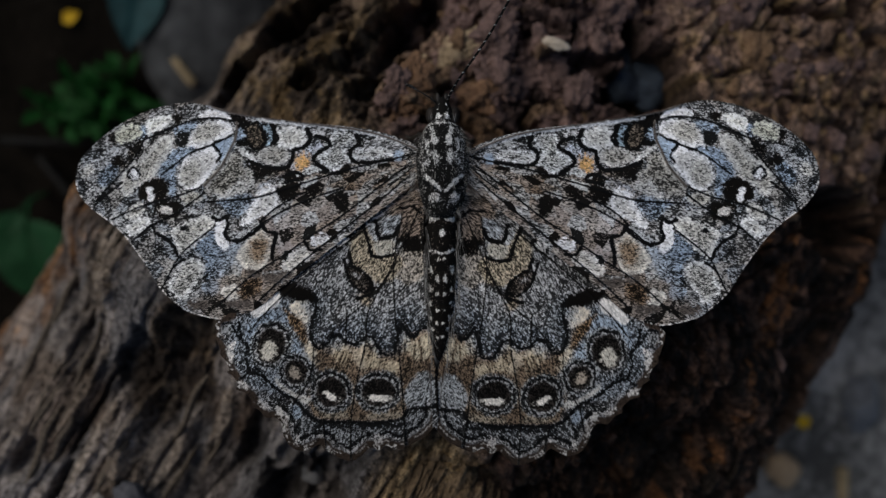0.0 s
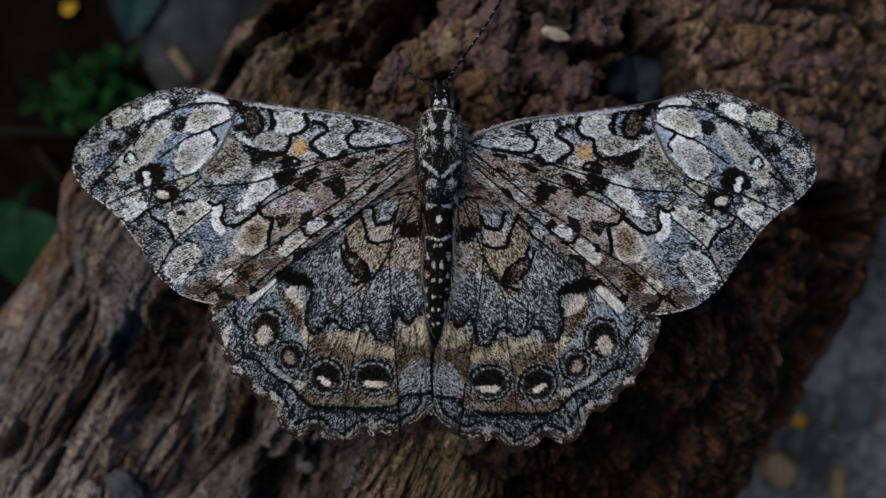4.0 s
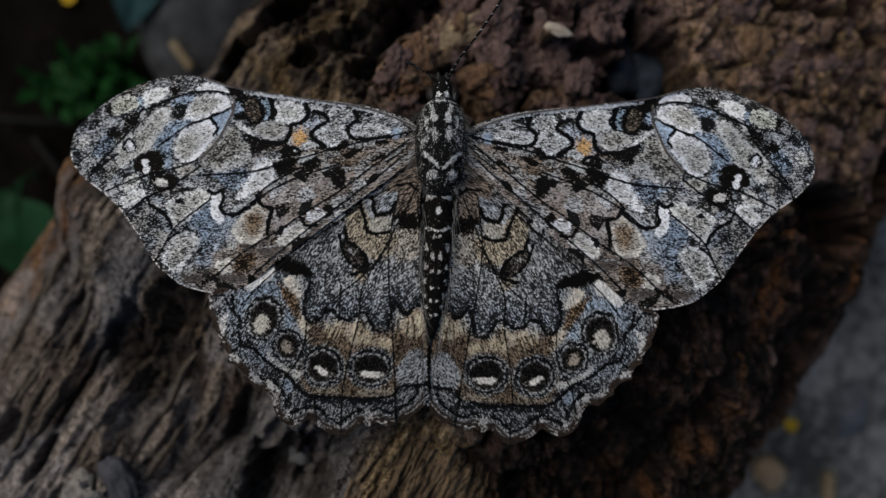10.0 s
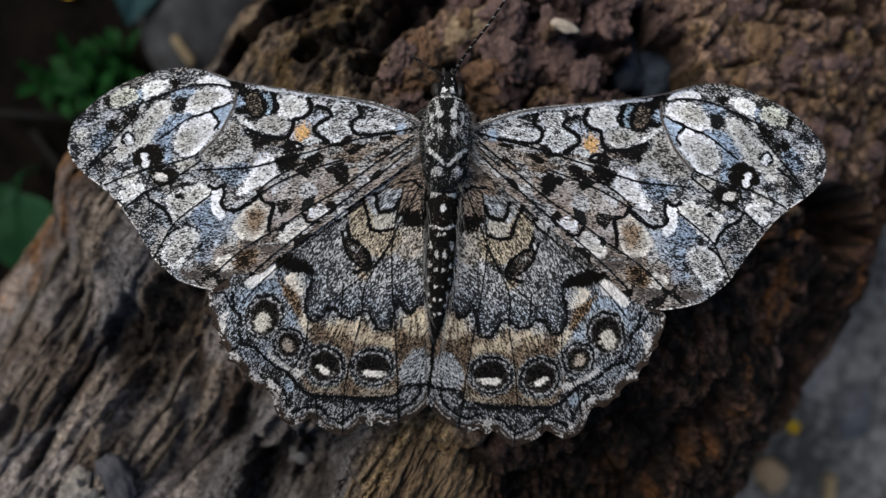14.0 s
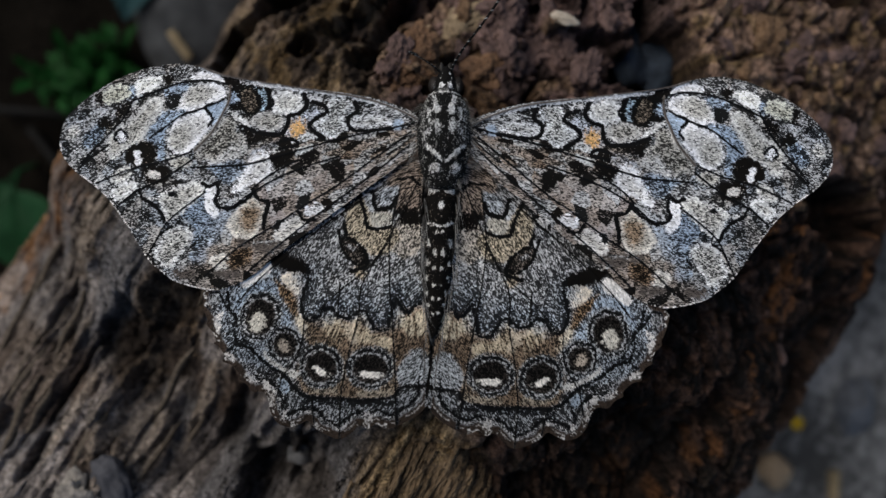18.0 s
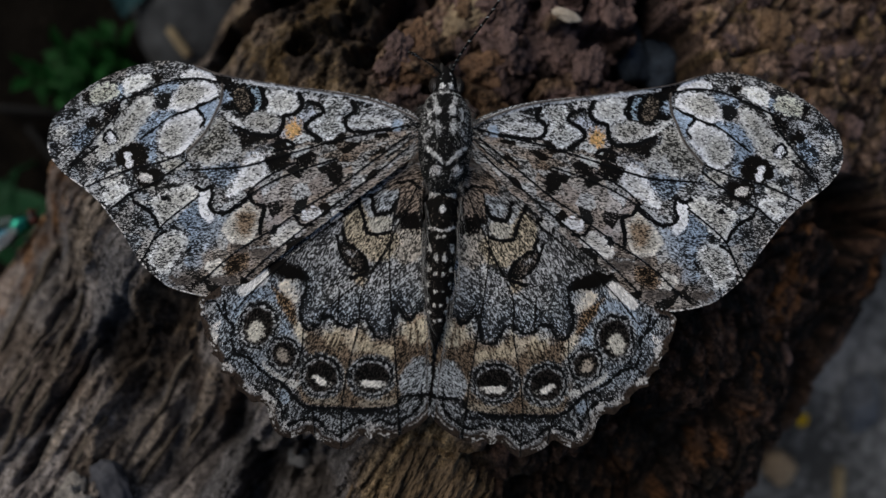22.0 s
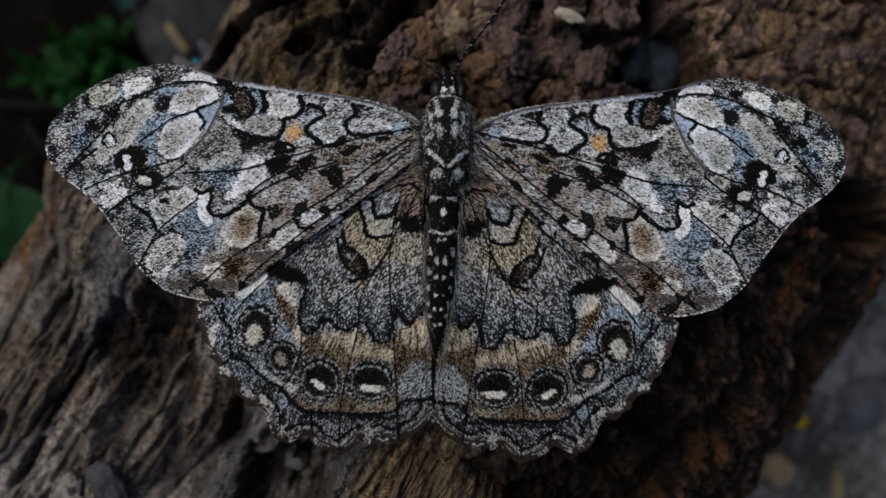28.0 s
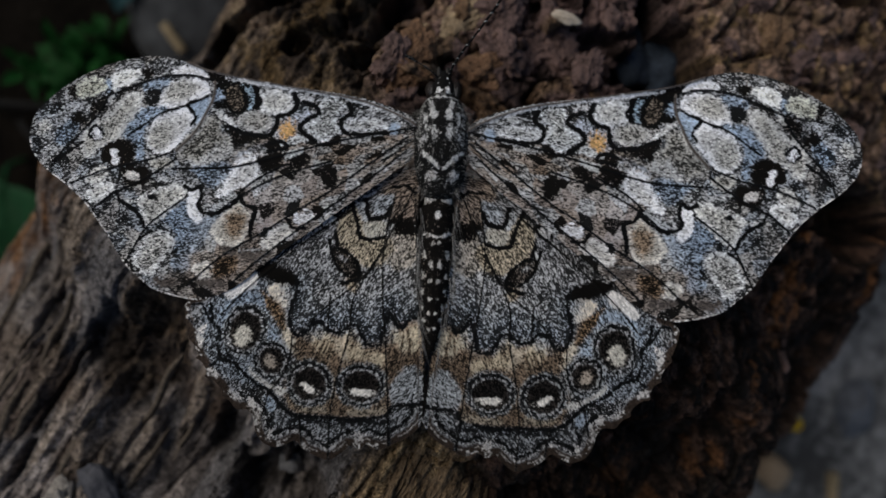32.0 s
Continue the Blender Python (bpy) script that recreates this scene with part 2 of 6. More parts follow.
dull_blue = speckled("dull_blue_grey_rock", (0.055, 0.06, 0.07), (0.17, 0.18, 0.20), 90, 0.85, 0.6, 8, (1, 1, 1), 0.001)
wood_pale = speckled("pale_dry_wood", (0.30, 0.25, 0.19), (0.60, 0.52, 0.42), 900, 0.8, 0.4)
pale_stone = speckled("pale_stone", (0.12, 0.108, 0.094), (0.36, 0.325, 0.285), 500, 0.8, 0.4)
tan_stone = speckled("tan_stone", (0.20, 0.13, 0.075), (0.46, 0.33, 0.20), 300, 0.8, 0.4)
pebble_grey = speckled("mid_grey_pebble", (0.05, 0.05, 0.052), (0.19, 0.185, 0.18), 700, 0.6, 0.3)
dark_stone = speckled("dark_grey_stone", (0.03, 0.031, 0.036), (0.085, 0.085, 0.095), 220, 0.7, 0.3)
dark_stem = speckled("dark_stem", (0.0015, 0.0014, 0.001), (0.004, 0.0035, 0.0025), 300, 0.8, 0.4)
dry_stem = speckled("dry_stem", (0.12, 0.09, 0.05), (0.34, 0.26, 0.15), 300, 0.8, 0.4)
leaf_green = veined_leaf("green_leaf", (0.004, 0.024, 0.008), (0.013, 0.062, 0.022))
leaf_dark = veined_leaf("dark_green_leaf", (0.003, 0.020, 0.003), (0.011, 0.085, 0.014))
leaf_teal = veined_leaf("dark_teal_leaf", (0.008, 0.026, 0.028), (0.02, 0.062, 0.066))
leaf_yellow = veined_leaf("yellow_petal", (0.38, 0.22, 0.01), (0.62, 0.40, 0.02))
scales = winged("wing_scales")
eye_brown = speckled("insect_eye", (0.008, 0.006, 0.005), (0.022, 0.017, 0.014), 3000, 0.55, 0.15, 3, (1, 1, 1), 0.00003)
def furry(name):
    """Hairs that differ from one to the next."""
    m, n, l, b = material(name, 0.6)
    geo, ramp = n.new("ShaderNodeNewGeometry"), n.new("ShaderNodeValToRGB")
    ramp.color_ramp.elements[0].color, ramp.color_ramp.elements[1].color = (0.010, 0.009, 0.008, 1), (0.24, 0.235, 0.225, 1)
    l.new(geo.outputs["Random Per Island"], ramp.inputs[0])
    l.new(ramp.outputs[0], b.inputs["Base Color"])
    b.inputs["Specular IOR Level"].default_value = 0.15
    return m


fur = furry("grey_and_black_fur")
chitin = speckled("dark_chitin", (0.010, 0.009, 0.008), (0.032, 0.029, 0.026), 2000, 0.5, 0.2, 4, (1, 1, 1), 0.00005)


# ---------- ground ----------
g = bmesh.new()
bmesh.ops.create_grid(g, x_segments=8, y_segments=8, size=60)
ground = tagged(part("ground", g, soil), "dark forest soil, its colour deepened for shade", "ground", kind="structure")

# ---------- log ----------
AXIS, ACROSS = (0.62, 0.785), (0.785, -0.62)   # the log's length and width over the ground
HALF, MIDDLE = 0.055, 0.0125


def spread(lo, a, b, hi, fine, coarse):
    return np.concatenate([np.arange(lo, a, coarse), np.arange(a, b, fine), np.arange(b, hi, coarse)])


def pit(x, y, cx, cy, rx, ry, turn, rag, a=0.75, b=1.15):
    """1 inside an uneven oval, 0 outside."""
    c, s = math.cos(radians(turn)), math.sin(radians(turn))
    u, v = (x - cx) * c + (y - cy) * s, (y - cy) * c - (x - cx) * s
    return 1 - smooth(np.hypot(u / rx, v / ry) + rag, a, b)


def mix(a, b, t):
    return a + (b - a) * t[..., None]


def log_surface(x, y):
    """Height over the wings' plane, and the colour of the wood."""
    s, n = x * AXIS[0] + y * AXIS[1], x * ACROSS[0] + y * ACROSS[1] - MIDDLE
    half = HALF + 0.003 * fbm(s / 0.025, 0 * s, 4, 5)
    q = np.where(n < 0, -n / (half + 0.0065 - 0.0045 * smooth(s, -0.014, 0.0) * (1 - smooth(s, -0.002, 0.010)) + 0.0045 * smooth(-s, -0.02, 0.03)), n / (half - 0.0004 - 0.0032 * (1 - smooth(s, 0.004, 0.018)) + 0.08 * np.clip(0.020 - s, -0.03, 0.04)))
    z = -0.059 + 0.053 * np.sqrt(np.maximum(0, 1 - np.minimum(q, 1) ** 2.3))
    z = z - 0.010 * smooth(s, 0.006, 0.022) - 0.006 * smooth(s, 0.034, 0.056) - 0.009 * smooth(-s, 0.024, 0.036) * smooth(-n, -0.002, 0.008)
    warp, warp2 = fbm(s / 0.014, n / 0.010, 4, 3), fbm(x / 0.006, y / 0.006, 4, 4)
    crumb = fbm(x / 0.005, y / 0.005, 6, 21, 0.62)
    # near side: long shards of wood with cracks between them
    sg, ng = 0.454 * x + 0.891 * y, 0.891 * x - 0.454 * y      # the grain runs a little steeper than the log
    a1, a2, wa = worley(sg / 0.030 + 0.25 * warp, ng / 0.0062 + 0.16 * warp, 31)
    b1, b2, wb = worley(sg / 0.010 + 0.4 * warp2, ng / 0.0020 + 0.18 * warp2, 37)
    fine = fbm(sg / 0.007, ng / 0.0006, 4, 15, 0.65)
    wk = worley(sg / 0.0050 + 0.5 * warp2, ng / 0.0034 + 0.4 * crumb, 39)[2]      # cross breaks
    shard = 0.0013 * (wa - 0.5) - 0.0007 * (1 - smooth(a2 - a1, 0.0, 0.12)) + 0.0005 * (wb - 0.5) - 0.0003 * (1 - smooth(b2 - b1, 0.02, 0.2)) * smooth(wa, 0.3, 0.5) + 0.0009 * (wk - 0.5) + 0.0003 * fine + 0.0008 * fbm(sg / 0.005, ng / 0.0026, 6, 19, 0.7) + 0.0004 * fbm(sg / 0.0022, ng / 0.0009, 3, 29, 0.6)
    # thin cracks along the grain, and short ones across it
    crack = (1 - smooth(abs(fbm(sg / 0.011, ng / 0.0017, 4, 91, 0.55)), 0.0, 0.055)) * smooth(fbm(sg / 0.009, ng / 0.006, 2, 92), -0.15, 0.12)
    crack = np.maximum(crack, 0.8 * (1 - smooth(abs(fbm(sg / 0.0034, ng / 0.0075, 4, 93, 0.6)), 0.0, 0.045)) * smooth(fbm(sg / 0.006, ng / 0.006, 2, 94), 0.0, 0.2))
    shard = shard - 0.0008 * crack
    # far side: broken lumps of rotten bark
    c1, c2, wc = worley(x / 0.0062 + 0.6 * warp2, y / 0.0050 + 0.6 * fbm(x / 0.005, y / 0.005, 4, 8), 41)
    e1, e2, we = worley(x / 0.0021 + 0.5 * crumb, y / 0.0021 + 0.4 * warp2, 47)
    lumps = 0.0046 * (wc - 0.5) - 0.0034 * (1 - smooth(c2 - c1, 0.0, 0.22)) + 0.0011 * (we - 0.5) - 0.0006 * (1 - smooth(e2 - e1, 0.0, 0.25)) + 0.0010 * crumb
    far = np.maximum(smooth(n + 0.45 * s + 0.006 * warp2, -0.010, 0.002), smooth(s + 0.004 * warp2, 0.004, 0.012))
    # lower right flank, coloured darker to stand for the wing's shade
    dark_flank = smooth(n + 0.006 * warp2, -0.002, 0.012) * smooth(-y + 0.004 * crumb + 0.005 * smooth(x, 0.030, 0.040), -0.006, 0.003)
    plain = smooth(x + 0.003 * crumb, 0.029, 0.034)      # finer crumble towards the far edge
    tops = smooth(-x - 0.002 * crumb, 0.002, 0.010) * smooth(y, 0.006, 0.014)
    lumps = lumps * (1 - 0.3 * tops) + 0.8 * shard * tops + 0.0024 * tops * fbm((0.62 * x + 0.785 * y) / 0.0060, (0.785 * x - 0.62 * y) / 0.0026, 5, 23, 0.7)
    z = z + (1 - far) * shard + far * lumps * (1 - 0.62 * np.maximum(plain, dark_flank)) + far * 0.0011 * fbm(x / 0.0011, y / 0.0016, 4, 87, 0.7)
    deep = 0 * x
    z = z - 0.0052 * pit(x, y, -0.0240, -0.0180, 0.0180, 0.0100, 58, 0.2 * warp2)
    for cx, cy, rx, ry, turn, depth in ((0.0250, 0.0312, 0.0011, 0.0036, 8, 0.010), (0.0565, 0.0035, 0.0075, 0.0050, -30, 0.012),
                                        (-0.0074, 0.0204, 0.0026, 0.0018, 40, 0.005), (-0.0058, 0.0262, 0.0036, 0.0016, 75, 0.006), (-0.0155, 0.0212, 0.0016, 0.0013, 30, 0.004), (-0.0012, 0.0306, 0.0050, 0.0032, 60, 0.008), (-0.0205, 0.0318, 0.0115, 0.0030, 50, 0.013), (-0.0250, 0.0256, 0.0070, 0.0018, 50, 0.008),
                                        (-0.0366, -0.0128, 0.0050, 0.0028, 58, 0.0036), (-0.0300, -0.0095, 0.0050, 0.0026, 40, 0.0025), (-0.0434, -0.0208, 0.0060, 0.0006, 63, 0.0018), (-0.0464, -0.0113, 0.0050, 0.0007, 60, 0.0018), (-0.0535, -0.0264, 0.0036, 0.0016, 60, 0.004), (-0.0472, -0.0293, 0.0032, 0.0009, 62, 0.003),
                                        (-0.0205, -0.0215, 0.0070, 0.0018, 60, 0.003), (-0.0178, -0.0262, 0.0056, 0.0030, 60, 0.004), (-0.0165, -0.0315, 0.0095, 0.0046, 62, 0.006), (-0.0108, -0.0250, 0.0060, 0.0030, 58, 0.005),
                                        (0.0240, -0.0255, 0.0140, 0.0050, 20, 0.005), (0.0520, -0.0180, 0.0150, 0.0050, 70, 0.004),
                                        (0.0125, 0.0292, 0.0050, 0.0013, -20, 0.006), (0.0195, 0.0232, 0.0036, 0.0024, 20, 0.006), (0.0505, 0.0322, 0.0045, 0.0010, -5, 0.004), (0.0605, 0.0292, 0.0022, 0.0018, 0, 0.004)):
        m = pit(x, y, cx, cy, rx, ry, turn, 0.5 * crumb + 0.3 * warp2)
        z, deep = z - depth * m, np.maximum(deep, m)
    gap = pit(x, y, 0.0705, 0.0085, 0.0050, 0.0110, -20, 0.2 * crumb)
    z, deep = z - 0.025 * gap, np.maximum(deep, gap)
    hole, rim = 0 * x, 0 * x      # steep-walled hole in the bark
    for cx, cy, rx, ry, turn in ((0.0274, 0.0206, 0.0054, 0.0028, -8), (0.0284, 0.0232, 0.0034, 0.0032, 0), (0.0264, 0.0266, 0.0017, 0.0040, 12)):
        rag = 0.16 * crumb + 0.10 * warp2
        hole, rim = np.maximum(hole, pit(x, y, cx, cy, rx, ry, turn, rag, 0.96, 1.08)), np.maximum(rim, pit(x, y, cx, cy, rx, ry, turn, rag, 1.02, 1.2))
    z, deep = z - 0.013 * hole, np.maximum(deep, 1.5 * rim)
    z = z + 0.0030 * pit(x, y, -0.0112, 0.0285, 0.0075, 0.0022, 52, 0.4 * crumb)      # ridge beside the trough
    pale = 0 * x      # paler strips of wood that stand a little proud
    for cx, cy, rx, ry, turn in ((-0.0415, -0.0015, 0.0105, 0.0034, 56), (-0.0494, -0.0095, 0.0075, 0.0014, 58), (-0.0423, -0.0236, 0.0080, 0.0011, 62), (-0.0442, -0.0166, 0.0070, 0.0008, 62), (-0.0375, -0.0236, 0.0065, 0.0018, 62), (-0.0270, -0.0222, 0.0060, 0.0010, 62), (-0.0345, -0.0290, 0.0090, 0.0030, 60), (-0.0530, -0.0200, 0.0140, 0.0020, 58)):
        pale = np.maximum(pale, pit(x, y, cx, cy, rx, ry, turn, 0.45 * warp2 + 0.3 * fine))
    z = z + 0.0010 * pale
    t0 = fbm(s / 0.012, n / 0.003, 3, 81)
    tongue = pit(x, y, -0.0005, -0.0335, 0.0165, 0.0078, 84, 0.12 * t0)      # raised strand of tan wood below the tail
    strand = fbm((y + 0.45 * x) / 0.0045, (x - 0.45 * y + 0.0006 * warp2) / 0.0005, 4, 83, 0.7)
    z = z + tongue * np.maximum(-0.0046 - 0.08 * (x + 0.0015) - 0.40 * np.clip(y + 0.0330, 0, 0.012) - z, 0) + tongue * 0.0006 * strand
    z = np.where(q >= 1, -REST - 0.004, z)
    z = np.where(np.abs(s) > 0.19 + 0.01 * warp, -REST - 0.004, z)
    # colours
    streak = smooth(0.35 * (wb - 0.5) + 0.4 * (wa - 0.5) + 0.5 * (wk - 0.5) + 0.45 * fine + 0.6 * crumb + 0.9 * fbm(sg / 0.012, ng / 0.005, 4, 63, 0.6), -0.55, 0.65)
    wood = mix(np.array([0.090, 0.077, 0.071]), np.array([0.39, 0.338, 0.304]), streak)
    wood = mix(wood, np.array([0.13, 0.125, 0.128]), 0.7 * smooth(fbm(sg / 0.02, ng / 0.006, 3, 51), 0.0, 0.3))
    wood = mix(wood, np.array([0.075, 0.045, 0.026]), 0.7 * smooth(fbm(s / 0.015, n / 0.009, 3, 53), 0.08, 0.35))
    wood = mix(wood, np.array([0.028, 0.022, 0.018]), 0.75 * crack)
    mould = pit(x, y, -0.0310, -0.0128, 0.0085, 0.0060, 40, 0.5 * crumb + 0.3 * warp2)      # brown crumble in the hollow beside the wing
    wood = mix(wood, mix(np.array([0.030, 0.019, 0.012]), np.array([0.20, 0.135, 0.078]), smooth(crumb + 0.7 * fbm(x / 0.0016, y / 0.0016, 4, 35, 0.7), -0.3, 0.7)), 0.85 * mould)
    z = z + mould * 0.0009 * fbm(x / 0.0014, y / 0.0014, 4, 35, 0.7)
    wood = mix(wood, mix(np.array([0.13, 0.10, 0.075]), np.array([0.40, 0.32, 0.245]), smooth(fine + 0.5 * crumb, -0.5, 0.5)), 0.55 * pale * (1 - 0.6 * smooth(-x, 0.044, 0.050)))
    wood = mix(wood, mix(np.array([0.11, 0.045, 0.014]), np.array([0.40, 0.19, 0.065]), smooth(crumb + 0.7 * fine, -0.4, 0.5)), 0.85 * smooth(-n + 0.006 * crumb, 0.047, 0.054) * smooth(-s, 0.004, 0.022) * (0.25 + 0.75 * smooth(fbm(x / 0.0045, y / 0.0045, 4, 27, 0.65), -0.15, 0.12)))
    red = mix(np.array([0.036, 0.024, 0.022]), np.array([0.205, 0.133, 0.118]), smooth(crumb + 0.8 * (we - 0.5), -0.5, 0.6))
    ochre = mix(np.array([0.09, 0.05, 0.022]), np.array([0.30, 0.20, 0.105]), smooth(crumb + 0.6 * (we - 0.5), -0.5, 0.6))
    bark = mix(red, ochre, 0.6 * smooth(wc + 0.5 * warp2, 0.62, 0.85))
    speck = fbm(x / 0.0012, y / 0.0018, 4, 87, 0.7)
    brown = mix(np.array([0.026, 0.015, 0.011]), np.array([0.33, 0.215, 0.155]), smooth(0.5 * crumb + 0.5 * (we - 0.5) + speck, -0.5, 0.8))
    brown = mix(brown, np.array([0.36, 0.24, 0.115]), 0.5 * smooth(fbm(x / 0.0014, y / 0.0018, 4, 97, 0.65), 0.12, 0.36))
    brown = mix(brown, np.array([0.42, 0.29, 0.16]), 0.3 * smooth(fbm(x / 0.006, y / 0.006, 4, 99, 0.6), 0.05, 0.3) * smooth(y, 0.012, 0.024))
    bark = mix(bark, brown, plain)
    col = mix(wood, bark, far)
    col = mix(col, mix(np.array([0.030, 0.021, 0.015]), np.array([0.28, 0.20, 0.135]), smooth(crumb + 0.5 * fine + 0.6 * fbm(x / 0.0016, y / 0.0016, 4, 25, 0.7), -0.4, 0.8)), 0.9 * smooth(-x - 0.002 * crumb, 0.002, 0.010) * smooth(s, -0.008, 0.002) * smooth(y, 0.006, 0.014))
    col = mix(col, mix(np.array([0.12, 0.075, 0.03]), np.array([0.36, 0.265, 0.165]), smooth(crumb, -0.4, 0.5)), 0.7 * tops * np.maximum(smooth(fbm(x / 0.0030, y / 0.0030, 4, 45, 0.65), 0.02, 0.25), pit(x, y, -0.0112, 0.0285, 0.0075, 0.0020, 52, 0.5 * crumb)))
    col = mix(col, np.array([0.016, 0.012, 0.010]), 0.7 * tops * smooth(fbm(x / 0.0034, y / 0.0034, 4, 49, 0.65), 0.12, 0.32))
    # dark rotten wood with rusty bits, shade worked into its tones
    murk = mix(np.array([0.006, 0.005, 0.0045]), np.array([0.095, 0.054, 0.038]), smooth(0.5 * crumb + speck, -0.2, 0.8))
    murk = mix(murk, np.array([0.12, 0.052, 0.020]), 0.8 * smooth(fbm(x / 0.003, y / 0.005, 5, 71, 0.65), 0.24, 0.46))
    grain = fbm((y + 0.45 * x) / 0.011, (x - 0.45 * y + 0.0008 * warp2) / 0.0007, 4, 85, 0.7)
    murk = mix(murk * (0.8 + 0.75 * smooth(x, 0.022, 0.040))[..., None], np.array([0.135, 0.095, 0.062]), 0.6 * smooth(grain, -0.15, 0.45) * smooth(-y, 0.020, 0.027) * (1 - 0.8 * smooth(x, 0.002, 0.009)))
    z = z + 0.0005 * grain * dark_flank * smooth(-y, 0.018, 0.026)
    col = mix(col, murk, dark_flank)
    col = mix(col, np.array([0.15, 0.095, 0.068]) * (0.6 + 0.8 * smooth(crumb, -0.5, 0.5))[..., None], 0.8 * smooth(n + 0.004 * crumb, 0.042, 0.048))
    col = mix(col, np.array([0.016, 0.013, 0.011]), 0.45 * deep)      # holes' shade painted into the colour, along with dark rot
    tan = mix(np.array([0.055, 0.034, 0.017]), np.array([0.40, 0.285, 0.155]), smooth(strand + 0.3 * t0, -0.5, 0.6))
    col = mix(col, tan, tongue * (1 - 0.7 * smooth(x + 0.001 * strand, 0.0030, 0.0045)))
    return z, col


xs, ys = spread(-0.26, -0.068, 0.084, 0.26, 0.00021, 0.003), spread(-0.24, -0.048, 0.046, 0.24, 0.00021, 0.003)
gx, gy = np.meshgrid(xs, ys)
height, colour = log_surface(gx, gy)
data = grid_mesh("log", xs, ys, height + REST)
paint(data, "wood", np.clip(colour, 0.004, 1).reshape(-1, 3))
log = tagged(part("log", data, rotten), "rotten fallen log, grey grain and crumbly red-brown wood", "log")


def wood_at(x, y):
    z, _ = log_surface(np.array([[float(x)]]), np.array([[float(y)]]))
    return float(z[0, 0]) + REST


def lump(size, seed, rough=0.25, squash=(1, 1, 1), detail=3, flat=0.0):
    """An uneven stone or crumb about its own centre."""
    bm = bmesh.new()
    bmesh.ops.create_icosphere(bm, subdivisions=detail, radius=1)
    off = Vector((seed * 3.7, seed * 1.3, seed * 7.1))
    for v in bm.verts:
        k = 1 + rough * noise.noise(v.co * 1.3 + off) + 0.6 * rough * noise.noise(v.co * 3.1 + off) + 0.35 * rough * noise.noise(v.co * 7 + off) + (0.2 * rough * noise.noise(v.co * 17 + off) + 0.1 * rough * noise.noise(v.co * 37 + off) if detail > 4 else 0)
        v.co = Vector([a * k * b * size for a, b in zip(v.co, squash)])
        if flat and v.co.z < -flat * size:
            v.co.z = -flat * size
    for f in bm.faces:
        f.smooth = True
    return bm


def set_at(ob, x, y, z, turn=0.0, tip=0.0):
    ob.matrix_basis = pose(x, y, z, tip, 0, turn)
    return ob


# crumbs and chunks of bark round the head
CHUNKS = ((0.0115, 0.0225, 3.4, 20, 0), (0.0085, 0.0275, 2.8, 60, 0), (0.0155, 0.0235, 2.4, 110, 0), (-0.0006, 0.0240, 1.9, 15, 3), (0.0022, 0.0238, 2.0, 80, 3), (0.0050, 0.0262, 2.4, 40, 3), (0.0060, 0.0206, 1.7, 10, 1), (0.0084, 0.0216, 2.5, 130, 0), (-0.0040, 0.0190, 2.0, 70, 0),
          (-0.0030, 0.0175, 2.5, 45, 2), (0.0060, 0.0192, 2.4, 20, 2), (-0.0012, 0.0205, 2.2, 100, 2), (0.0185, 0.0200, 2.0, 75, 0), (0.0215, 0.0240, 2.2, 10, 0), (0.0225, 0.0310, 3.2, 40, 0), (0.0150, 0.0315, 3.0, 5, 0),
          (0.0095, 0.0325, 2.6, 95, 0), (0.0345, 0.0325, 2.4, 50, 0), (0.0425, 0.0260, 2.2, 80, 1), (0.0455, 0.0225, 2.2, 30, 0), (0.0410, 0.0330, 3.0, 70, 0))
for k, (x, y, size, turn, kind) in enumerate(CHUNKS):
    bm = lump(size / 1000, 11 + k, 0.6, (1.25, 0.8, 0.55), 5)
    set_at(part("bark_chunk", bm, (bark_red, bark_tan, bark_rust, bark_ochre)[kind], log, ("reddish brown bark", "crumbling ochre wood", "rusty crumbling wood", "pale yellow-brown wood")[kind]), x, y, wood_at(x, y) + 0.0002, turn)

# small crumbs on the flat bark, some loose flakes of ochre among them
rnd = random.Random(12)
crumbs = []
for k in range(10):
    bm = lump(0.001, 50 + k, 0.55, (1.2, 0.85, 0.5), 3)
    data = bpy.data.meshes.new("bark_crumb")
    bm.to_mesh(data)
    bm.free()
    data.materials.append(bark_tan if k % 3 == 0 else bark_red)
    crumbs.append(data)
for k in range(110):
    x, y = rnd.uniform(0.030, 0.066), rnd.uniform(0.004, 0.036)
    if k % 3 == 0:
        x, y = rnd.uniform(-0.004, 0.030), rnd.uniform(0.016, 0.036)
    if math.hypot((x - 0.0278) / 0.0066, (y - 0.0232) / 0.0064) < 1:
        continue
    ob = set_at(part("bark_crumb", crumbs[k % 10], bark_red, log), x, y, wood_at(x, y), rnd.uniform(0, 360), rnd.uniform(-25, 25))
    ob.scale = [rnd.uniform(0.5, 1.35)] * 3

# long weathered splinters along the grain
rnd = random.Random(4)


